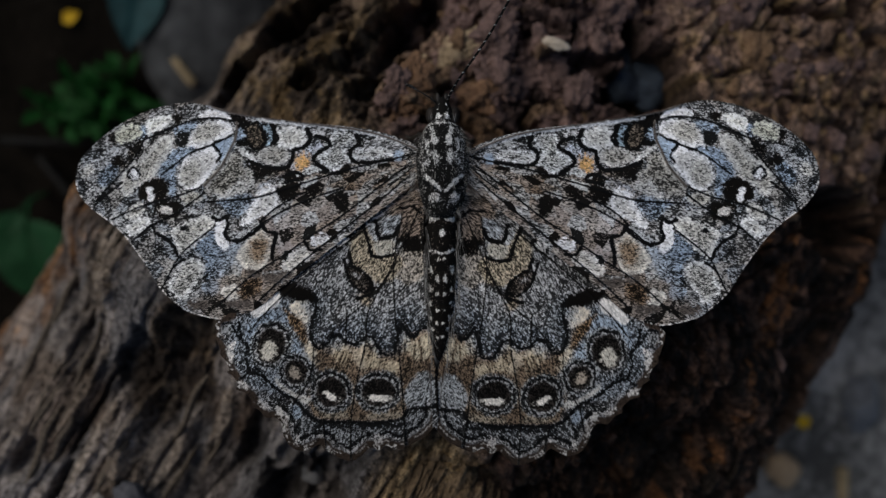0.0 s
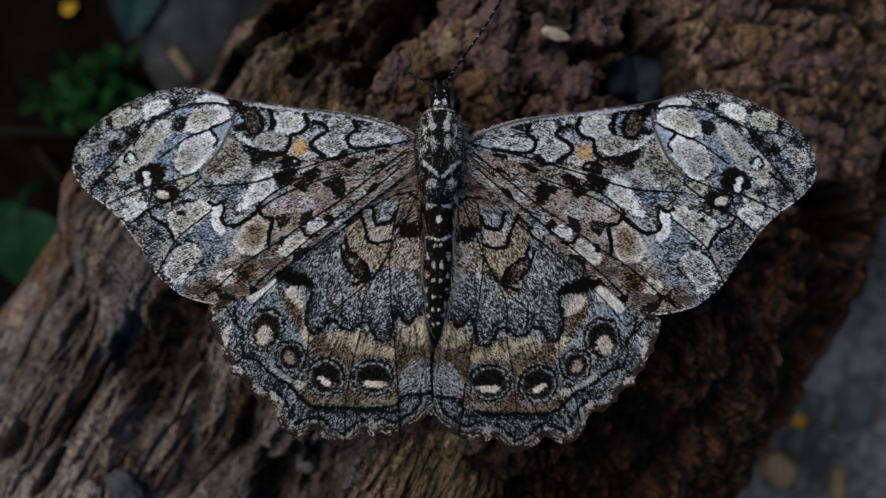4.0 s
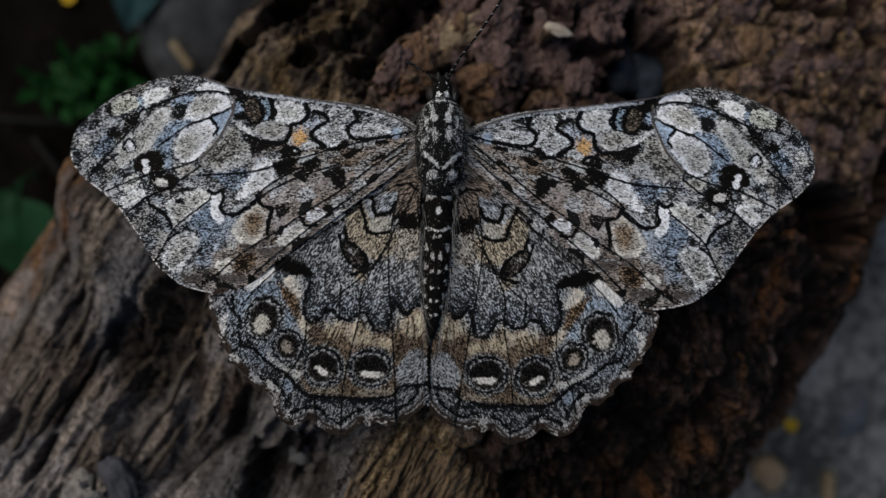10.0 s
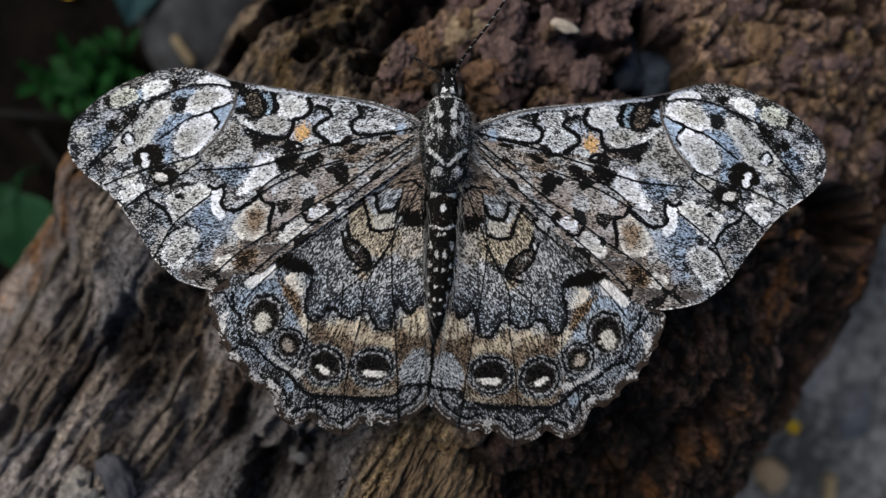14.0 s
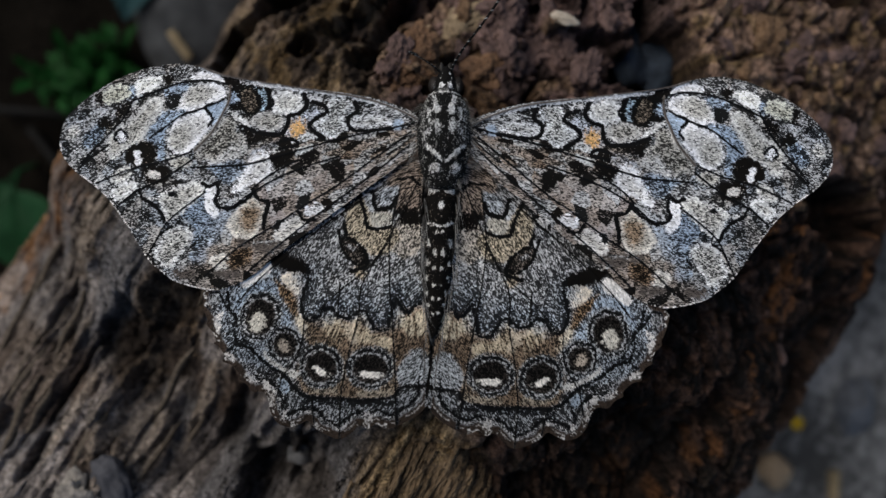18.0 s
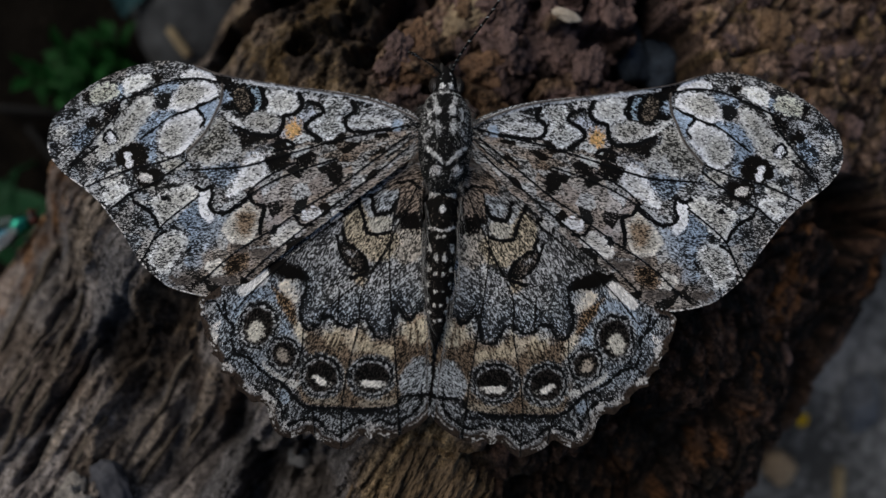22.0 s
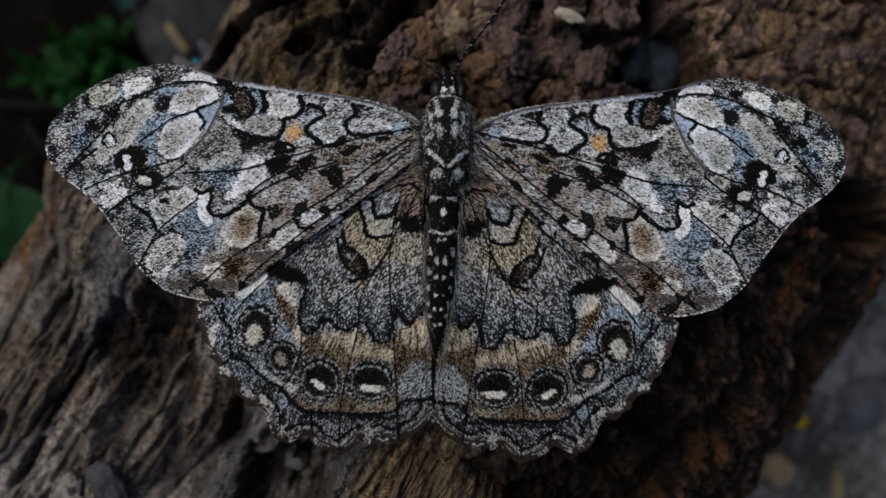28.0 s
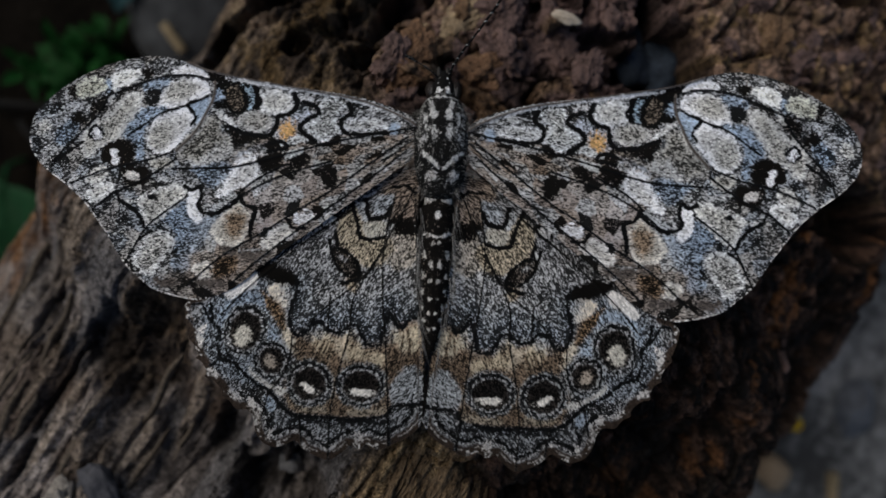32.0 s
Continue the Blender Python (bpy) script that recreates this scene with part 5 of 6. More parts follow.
def boulder(x, y, rx, ry, h, seed, mat, label):
    """A low uneven rock bedded in the ground."""
    bm = bmesh.new()
    bmesh.ops.create_icosphere(bm, subdivisions=5, radius=1)
    off = Vector((seed, seed * 2.1, 4))
    for v in bm.verts:
        c = v.co.copy()
        k = 1 + 0.16 * noise.noise(c * 1.5 + off) + 0.07 * noise.noise(c * 4 + off) + 0.03 * noise.noise(c * 11 + off)
        v.co = Vector((c.x * rx * k, c.y * ry * k, max(-0.004, c.z * h * k)))
    for f in bm.faces:
        f.smooth = True
    ob = part("rock", bm, mat)
    ob.location = (x, y, 0.001)
    return tagged(ob, label, "rock")


boulder(0.128, -0.026, 0.060, 0.066, 0.008, 3.0, rock, "grey rough rock lying beside the log")
boulder(0.108, -0.078, 0.040, 0.034, 0.005, 9.0, rock, "flat grey rock lying beside the log")
boulder(0.1000, -0.0345, 0.0055, 0.0090, 0.012, 12.0, dull_blue, "small blue-grey rock bedded in the ground")
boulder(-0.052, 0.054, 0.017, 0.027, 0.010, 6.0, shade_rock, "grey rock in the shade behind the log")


def leaf(length, width, fold, bend, seed):
    """A pointed leaf with a midrib, folded and bent, from its stalk along y."""
    bm = bmesh.new()
    n, m = 14, 6
    rows = []
    for i in range(n + 1):
        t = i / n
        w = width * (math.sin(math.pi * t ** 0.8) + 0.02)
        row = []
        for j in range(-m, m + 1):
            a = j / m
            z = fold * abs(a) * w - bend * t * t + 0.02 * length * noise.noise(Vector((a * 2 + seed, t * 4, 1))) - (0.012 * length if j == 0 else 0)
            row.append(bm.verts.new((a * w, t * length, z)))
        rows.append(row)
    for a, b in zip(rows, rows[1:]):
        for j in range(2 * m):
            bm.faces.new((a[j], a[j + 1], b[j + 1], b[j])).smooth = True
    return bm


def stem(points, radius):
    cu = bpy.data.curves.new("stem", "CURVE")
    cu.dimensions, cu.bevel_depth, cu.bevel_resolution, cu.use_fill_caps = "3D", radius, 3, True
    sp = cu.splines.new("POLY")
    sp.points.add(len(points) - 1)
    for p, c in zip(sp.points, points):
        p.co = (*c, 1)
    ob = bpy.data.objects.new("stem_curve", cu)
    data = bpy.data.meshes.new_from_object(ob)
    bpy.data.objects.remove(ob)
    data.polygons.foreach_set("use_smooth", np.ones(len(data.polygons), bool))
    return data


def plant(name, x, y, leaves, mat, label, category, group=""):
    """Leaves on short stalks out of the ground: each is angle, length, width, tilt, stalk height."""
    ob = tagged(new(name), label, category, group)
    ob.location = (x, y, 0)
    for k, (turn, length, width, tilt, rise) in enumerate(leaves):
        c, s = math.cos(radians(turn + 90)), math.sin(radians(turn + 90))
        foot, top = (0, 0, 0), (c * length * 0.35, s * length * 0.35, rise)
        part("stalk", stem((foot, (top[0] * 0.4, top[1] * 0.4, rise * 0.7), top), 0.0004), mat, ob)
        lf = part("leaf", leaf(length, width, 0.25, length * 0.2, k * 3.1 + x * 100), mat, ob)
        lf.matrix_basis = pose(*top, tilt, 0, turn)
    return ob


plant("plant", -0.0915, 0.0145, ((-160, 0.0215, 0.0082, 4, 0.013), (-205, 0.0150, 0.0050, 14, 0.007)), leaf_green, "green leaves in the shade beside the log", "plant")
plant("plant", -0.062, 0.070, ((165, 0.018, 0.0062, 8, 0.010), (60, 0.014, 0.005, 0, 0.008)), leaf_teal, "dark blue-green leaf over grey rock", "plant")
rnd = random.Random(9)
for x, y in ((-0.071, 0.040), (-0.076, 0.031), (-0.069, 0.034), (-0.080, 0.036), (-0.083, 0.029), (-0.087, 0.034), (-0.074, 0.036)):
    plant("moss_sprig", x, y, [(rnd.uniform(0, 360), rnd.uniform(0.003, 0.0065), rnd.uniform(0.0008, 0.0016), rnd.uniform(0, 60), rnd.uniform(0.003, 0.011)) for _ in range(12)],
          leaf_dark, "small dark green sprig on the ground", "plant", "sprigs beside the log")
for x, y, z, turn, size in ((0.0878, -0.0398, 0.0090, 60, 0.0042), (-0.0872, 0.0552, 0.001, -60, 0.0044)):
    ob = part("petal", leaf(size, size * 0.36, 0.3, size * 0.1, 4), leaf_yellow)
    tagged(set_at(ob, x, y, z, turn, 8), "fallen bright yellow petal on stone", "petal")
stone("pebble", 0.0825, -0.0505, 0.0068, 0.0036, (1.0, 1.1, 0.6), 30, 33, tan_stone, "pale tan pebble on the ground", "pebble", 0.3)
for name, pts, r, label in (("twig", ((-0.0572, 0.0435, 0.0112), (-0.0552, 0.0408, 0.0115), (-0.0530, 0.0380, 0.0112)), 0.0010, "short dry twig lying on a rock"),
                            ("twig", ((0.0958, -0.0500, 0.0085), (0.0962, -0.0560, 0.0078), (0.0955, -0.0700, 0.0070)), 0.0013, "dry tan twig lying on grey rock"),
                            ("twig", ((-0.100, 0.0265, 0.003), (-0.085, 0.0255, 0.006), (-0.072, 0.0260, 0.003)), 0.0009, "thin dark stem on the ground"),
                            ("twig", ((-0.092, 0.0225, 0.002), (-0.082, 0.0120, 0.005), (-0.072, 0.0040, 0.002)), 0.0010, "thin dark stem on the ground")):
    tagged(part(name, stem(pts, r), dark_stem if "dark" in label else dry_stem), label, "twig")

# ---------- butterfly ----------
# Parts are placed in the butterfly's own space: x across, y to the head, z up, with the wings' plane at 0.
HINGE = Matrix.Translation((0.9854 / 1000, 0, 0))
TURN_AXIS = Vector((-0.1228, 1, 0)).normalized()
butterfly = tagged(new("butterfly"), "grey, black and tan butterfly, wings spread flat on a log", "butterfly")
butterfly.matrix_basis = pose(0, 0, REST)
fore, hind = draw_forewing(), draw_hindwing()
PLACES = {
    ("forewing", -1): (-0.043699417, 5.7088e-05, 2.484e-06, 0.021505743, 1.414e-06, -5.6513e-05),
    ("forewing", 1): (0.046801006, -5.7451e-05, -3.255e-06, 0.02251343, 4.1e-08, -5.8056e-05),
    ("hindwing", -1): (-0.042675126, 5.5707e-05, 1.921e-06, 0.020795423, 1.935e-06, -5.5429e-05),
    ("hindwing", 1): (0.046593208, -5.6675e-05, -4.677e-06, 0.019919977, 2.673e-06, -5.5304e-05),
}
wings = {}
for (name, side), place in PLACES.items():
    d = fore if name == "forewing" else hind
    moved = (place[0] - 0.9854 / 1000, *place[1:])
    data = wing_mesh(name, d, moved, 0.0004 if name == "forewing" else -0.0002, 0.0006 if name == "forewing" else 0.0004, side > 0)
    wings[name, side] = part(name, data, scales, butterfly, "marbled grey forewing with an orange spot" if name == "forewing" else "grey hindwing with tan band and eye spots")
    wings[name, side].matrix_basis = HINGE

BODY = PLACES["forewing", -1]


def on_body(u, v):
    """The drawing's steps to metres in the butterfly's space."""
    a, b, c, e, f, g = BODY
    return a + b * u + c * v, e + f * u + g * v


class Skin(Drawing):
    """The same drawing tools on the top of a body part."""

    def __init__(self, u, v, cover, tint):
        self.u, self.v = u, v
        self.edge = np.full(len(u), 99.0)
        self.tint, self.cover, self.rise = np.tile(np.array(tint), (len(u), 1)), np.full(len(u), cover), np.zeros(len(u))
        self.rag = fbm(u / 4, v / 4, 3, 91, 0.7)


def body_mesh(name, stations, lift, flat, draw, cover=0.06, tint=(0.2, 0.19, 0.18), rings=0.0, steps=150, around=72):
    """A rounded body part through stations of (u, v, half width), drawn upon from above."""
    st = np.array(stations, float)
    t = np.linspace(0, len(st) - 1, steps)
    k = np.minimum(t.astype(int), len(st) - 2)
    f = (t - k)[:, None]
    f = f * f * (3 - 2 * f)
    cur = st[k] * (1 - f) + st[k + 1] * f
    ang = np.linspace(0, 2 * math.pi, around, endpoint=False)
    w = cur[:, 2:3] * (1 + rings * np.sin(t[:, None] * 2 * math.pi))
    u = cur[:, 0:1] + w * np.cos(ang)[None]
    v = np.repeat(cur[:, 1:2], around, 1)
    rough = 1 + 0.05 * fbm(u / 5, v / 5 + 7 * np.sin(ang)[None], 3, 17)
    z = lift + flat * w * 0.0000565 * np.sin(ang)[None] * rough
    u, v, z = u.ravel(), v.ravel(), z.ravel()
    x, y = on_body(u, v)
    i = np.arange(steps * around).reshape(steps, around)
    j = np.roll(i, -1, 1)
    quads = np.stack([i[:-1], j[:-1], j[1:], i[1:]], -1).reshape(-1, 4)
    skin = Skin(u, v, cover, tint)
    draw(skin)
    data = raw_mesh(name, np.stack([x, y, z], 1), quads)
    paint(data, "scales", np.concatenate([skin.tint, skin.cover[:, None]], 1))
    comb(data, np.stack([x, y, z], 1))
    return data


def draw_thorax(d):
    for m in (-1, 1):
        def at(*pts):
            return [(777 + m * a, b) for a, b in pts]
        d.line(at((30, 190), (35, 212), (36, 245), (31, 262)), 9, 0.5, (0.23, 0.225, 0.215), 6, 3)
        d.line(at((25, 208), (26, 222), (23, 234)), 7, 0.72, (0.33, 0.33, 0.32), 4, 2)
        d.oval(777 + m * 27, 246, 5, 8, (0.26, 0.26, 0.26), 0.6, 0, 2, 4)
        d.line(at((17, 186), (15, 196)), 8, 0.7, (0.36, 0.36, 0.35), 3)
        d.oval(777 + m * 12, 208, 5.5, 9.5, (0.36, 0.36, 0.35), 0.9, m * 12, 1.5, 4)
        d.oval(777 + m * 12, 238, 6, 13, (0.33, 0.33, 0.32), 0.72, m * 14, 2, 4)
        d.blob(at((33, 270), (24, 270), (6, 288), (2, 298), (8, 294), (20, 284)), (0.33, 0.33, 0.32), 0.8, 1.5, 3)
        d.line(at((34, 278), (18, 290), (3, 302)), 3, 0.02)
        d.oval(777 + m * 17, 306, 9, 10, (0.34, 0.33, 0.32), 0.62, 0, 2, 6)
    d.line(((752, 180), (777, 176), (802, 180)), 6, 0.6, (0.36, 0.36, 0.35), 5)


def draw_abdomen(d):
    for m in (-1, 1):
        d.oval(772 + m * 14, 341, 13, 6, (0.33, 0.325, 0.31), 0.78, m * 12, 2, 5)
    d.oval(771, 366, 5.5, 7, (0.42, 0.41, 0.39), 0.8, 0, 2, 4)
    d.line(((750, 397), (769, 401), (789, 396)), 5, 0.82, (0.42, 0.41, 0.39), 4)
    for m in (-1, 1):
        for a, v, ru, rv in ((6, 411, 4, 4), (18, 430, 4.5, 8), (7, 446, 4.5, 7), (18, 462, 4, 6.5), (7, 472, 4, 4.5), (18, 488, 3.5, 6), (6.5, 500, 4, 4), (16, 514, 3.5, 6), (5.5, 523, 3.5, 3), (13, 535, 3.2, 5), (4, 548, 4, 3.5)):
            c = 771 - (v - 367) * 0.066
            d.oval(c + m * a, v, 0.82 * ru, 0.80 * rv, (0.34, 0.33, 0.305), 0.8, 0, 1.5, 4)


def draw_head(d):
    for m in (-1, 1):
        d.oval(781 + m * 7, 164, 4, 6, (0.5, 0.5, 0.49), 0.92, 0, 1.2, 3)
        d.line([(781 + m * a, b) for a, b in ((6, 140), (9, 150), (8, 154))], 2.2, 0.5, (0.40, 0.40, 0.39), 3)
        d.line([(781 + m * a, b) for a, b in ((4, 172), (14, 170), (22, 174))], 4, 0.8, (0.4, 0.4, 0.39), 3)


thorax = part("thorax", body_mesh("thorax", ((780, 168, 17), (779, 182, 30), (778, 205, 42), (777, 240, 46), (776, 280, 43), (775, 310, 37), (774, 335, 25), (773, 345, 6)), 0.0005, 0.85, draw_thorax, 0.29, (0.23, 0.225, 0.215)), scales, butterfly, "black furry thorax with pale grey marks")
part("abdomen", body_mesh("abdomen", ((773, 325, 20), (772, 350, 25), (770, 378, 26), (768, 408, 27), (766, 438, 26), (764, 468, 25), (762, 496, 23), (760, 522, 20), (758, 545, 16), (757, 565, 12), (756, 580, 7), (755, 590, 2)), 0.0, 0.9, draw_abdomen, 0.22, (0.15, 0.125, 0.105), 0.05), scales, butterfly, "dark brown abdomen with rows of white spots")
head = part("head", body_mesh("head", ((782, 128, 4), (782, 138, 11), (781, 150, 17), (781, 163, 20), (780, 174, 17), (780, 182, 8)), 0.0004, 0.9, draw_head), scales, butterfly)
for m in (-1, 1):
    x, y = on_body(781 + m * 19, 159)
    set_at(part("eye", lump(0.00080, 3, 0.02, (0.75, 1.1, 0.9), 3), eye_brown, head, "smooth brown compound eye"), x, y, 0.0001)
    x, y = on_body(781 + m * 6, 136)
    palp = part("palp", lump(0.0006, 5 + m, 0.15, (0.5, 1.5, 0.6), 3), chitin, head)
    set_at(palp, x, y, 0.0003, m * -8)


def antenna(points, heights):
    """A thin jointed feeler, thicker to its tip."""
    cu = spline([(u, v, h) for (u, v), h in zip(points, heights)], 14, False)
    co, faces, shade = [], [], []
    n, k = len(cu), 8
    for i, (u, v, h) in enumerate(cu):
        x, y = on_body(u, v)
        r = 0.000135 * (1.12 if i % 3 == 0 else 0.92) * (1 + (1.1 if i > n - 12 else 0))
        for a in range(k):
            co.append((x + r * math.cos(a * 2 * math.pi / k), y, h + r * math.sin(a * 2 * math.pi / k)))
            shade.append((0.17, 0.17, 0.165, 0.8 if i % 5 == 0 else 0.0))
        if i:
            for a in range(k):
                b = (a + 1) % k
                faces.append(((i - 1) * k + a, (i - 1) * k + b, i * k + b, i * k + a))
    data = raw_mesh("antenna", np.array(co), np.array(faces))
    paint(data, "scales", np.array(shade))
    comb(data, np.array(co))
    return data


part("antenna", antenna(((789, 140), (797, 122), (815, 96), (842, 62), (868, 26), (892, -12), (912, -46), (930, -80)), (0.0006, 0.0011, 0.0016, 0.0020, 0.0024, 0.0027, 0.0030, 0.0032)), scales, head, "thin black jointed feeler")
part("antenna", antenna(((773, 141), (763, 133), (748, 124), (735, 116), (723, 107)), (0.0006, 0.0010, 0.0013, 0.0012, 0.0010)), scales, head, "thin black jointed feeler")

# legs, from under the thorax to the wood
for u, v, du, dv in ((762, 205, -42, -36), (794, 205, 44, -32), (758, 240, -62, 8), (797, 240, 62, 10), (762, 275, -50, 58), (792, 275, 50, 60)):
    x, y = on_body(u, v)
    tx, ty = on_body(u + du, v + dv)
    foot = wood_at(tx, ty) - REST
    part("leg", stem(((x, y, -0.0012), (x + 0.55 * (tx - x), y + 0.55 * (ty - y), -0.0019), (tx, ty, foot + 0.0004), (tx + 0.18 * (tx - x), ty + 0.18 * (ty - y), foot)), 0.00022), chitin, butterfly)


def hairs(rows, seed):
    """Fine tapered hairs: each row is a root span, a direction and a length in drawing steps."""
    r = random.Random(seed)
    co, faces = [], []
    for (u0, v0), (u1, v1), du, dv, count, lift in rows:
        for _ in range(count):
            t = r.random()
            u, v, k = u0 + (u1 - u0) * t + r.uniform(-4, 4), v0 + (v1 - v0) * t + r.uniform(-4, 4), r.uniform(0.6, 1.2)
            a, b = r.uniform(-0.25, 0.25), r.uniform(0, 0.0005)
            pts = []
            for q in (0, 0.35, 0.7, 1):
                x, y = on_body(u + k * q * (du + a * dv * q), v + k * q * (dv - a * du * q))
                pts.append((x, y, lift + b + 0.0004 * math.sin(q * 2.4)))
            n = len(co)
            for i, p in enumerate(pts):
                w = 0.000026 * (1 - 0.8 * i / 3)
                co += [(p[0] - w, p[1], p[2]), (p[0] + w, p[1], p[2] + w)]
                if i:
                    faces.append((n + 2 * i - 2, n + 2 * i - 1, n + 2 * i + 1, n + 2 * i))
    return raw_mesh("hair_fringe", np.array(co), np.array(faces))


fringe = hairs((((744, 345), (738, 480), 2, 58, 30, 0.0004), ((800, 345), (792, 480), 0, 58, 30, 0.0004), ((740, 480), (744, 590), 5, 44, 22, 0.0002), ((788, 480), (772, 590), -6, 44, 22, 0.0002),
                ((746, 318), (762, 330), -10, 20, 16, 0.0008), ((790, 330), (804, 318), 10, 20, 16, 0.0008), ((735, 215), (722, 300), -12, 16, 34, 0.0005), ((818, 215), (828, 300), 12, 16, 34, 0.0005), ((742, 230), (738, 300), -18, 10, 40, 0.0008), ((812, 230), (814, 300), 18, 10, 40, 0.0008), ((745, 195), (738, 225), -18, 8, 40, 0.0012), ((812, 198), (818, 228), 18, 8, 40, 0.0012)), 6)
tagged(part("hair_fringe", fringe, fur, butterfly, "fine pale grey hairs"), kind="stuff")
coat = hairs((((749, 190), (745, 290), -8, 12, 55, 0.0011), ((806, 190), (808, 290), 8, 12, 55, 0.0011), ((762, 190), (760, 300), -3, 10, 26, 0.0022), ((793, 190), (793, 300), 3, 10, 26, 0.0022),
              ((755, 172), (803, 172), 0, -8, 30, 0.0012), ((755, 316), (797, 316), 0, 9, 14, 0.0014)), 8)
tagged(part("thorax_fur", coat, fur, thorax, "short grey and black fur"), kind="stuff")

# ---------- fly ----------
def shiny(name, dark, bright, rough):
    """Metallic chitin whose tint shifts over the body."""
    m, n, l, b = material(name, rough)
    where, cloud, ramp = n.new("ShaderNodeTexCoord"), n.new("ShaderNodeTexNoise"), n.new("ShaderNodeValToRGB")
    cloud.inputs["Scale"].default_value, cloud.inputs["Detail"].default_value = 900, 4
    ramp.color_ramp.elements[0].position, ramp.color_ramp.elements[1].position = 0.3, 0.7
    ramp.color_ramp.elements[0].color, ramp.color_ramp.elements[1].color = (*dark, 1), (*bright, 1)
    l.new(where.outputs["Object"], cloud.inputs["Vector"])
    l.new(cloud.outputs["Fac"], ramp.inputs[0])
    l.new(ramp.outputs[0], b.inputs["Base Color"])
    b.inputs["Metallic"].default_value = 0.9
    return m


fly_green = shiny("metallic_green_chitin", (0.008, 0.10, 0.07), (0.03, 0.30, 0.21), 0.36)
fly_blue = shiny("metallic_blue_chitin", (0.005, 0.03, 0.065), (0.012, 0.11, 0.14), 0.36)
fly_eye = speckled("red_brown_eye", (0.05, 0.012, 0.008), (0.11, 0.035, 0.025), 3000, 0.3, 0.1, 3, (1, 1, 1), 0.00003)
fly_wing, _, _, b = material("smoky_clear_wing", 0.35)
b.inputs["Base Color"].default_value, b.inputs["Alpha"].default_value = (0.14, 0.15, 0.17, 1), 0.38


def fly_blade(length, width):
    """A rounded wing from its root along -y, with raised veins, thin but solid."""
    bm = bmesh.new()
    rows = []
    for i in range(15):
        t = i / 14
        w = width * (0.16 + 0.84 * math.sin(math.pi * min(1, 0.10 + 0.86 * t)) ** 0.7)
        rows.append([bm.verts.new((w * (j / 6 - 0.35), -t * length, 0.00004 * math.cos(j * 1.9) + 0.0002 * math.sin(t * 3))) for j in range(7)])
    for p, q in zip(rows, rows[1:]):
        for j in range(6):
            bm.faces.new((p[j], p[j + 1], q[j + 1], q[j])).smooth = True
    bmesh.ops.solidify(bm, geom=bm.faces[:], thickness=0.00003)
    return bm


# x across, y to the head, z up, with the feet at 0
fly = tagged(new("fly"), "metallic green fly with smoky wings climbing the log", "fly")
set_at(part("thorax", lump(0.00150, 4, 0.06, (0.95, 1.15, 0.9), 4), fly_green, fly, "shiny green thorax"), 0, 0, 0.0021)
set_at(part("abdomen", lump(0.00160, 9, 0.05, (0.95, 1.25, 0.8), 4), fly_blue, fly, "shiny blue-green abdomen"), 0, -0.0029, 0.0017, 0, 8)
set_at(part("head", lump(0.00105, 6, 0.05, (1.15, 0.75, 0.9), 3), chitin, fly, "dark hairy head"), 0, 0.0021, 0.0019)
for m in (-1, 1):
    set_at(part("eye", lump(0.00068, 3, 0.02, (0.8, 0.9, 1.1), 3), fly_eye, fly, "dull red compound eye"), m * 0.00078, 0.0023, 0.0021)
    wing = part("wing", fly_blade(0.0060, 0.0022 * m), fly_wing, fly, "smoky clear veined wing")
    wing.matrix_basis = pose(m * 0.0007, -0.0002, 0.0032, 5, m * 8, m * 13)
    for y0, dx, dy in ((0.0009, 0.0021, 0.0017), (0.0, 0.0027, -0.0002), (-0.0008, 0.0024, -0.0024)):
        part("leg", stem(((m * 0.0006, y0, 0.0012), (m * (0.0006 + 0.55 * dx), y0 + 0.5 * dy, 0.0019), (m * (0.0006 + 0.85 * dx), y0 + 0.85 * dy, 0.0005), (m * (0.0006 + 1.15 * dx), y0 + 1.1 * dy, 0.0)), 0.00013), chitin, fly)
    part("feeler", stem(((m * 0.0002, 0.0028, 0.0020), (m * 0.00035, 0.0032, 0.0016)), 0.00008), chitin, fly)

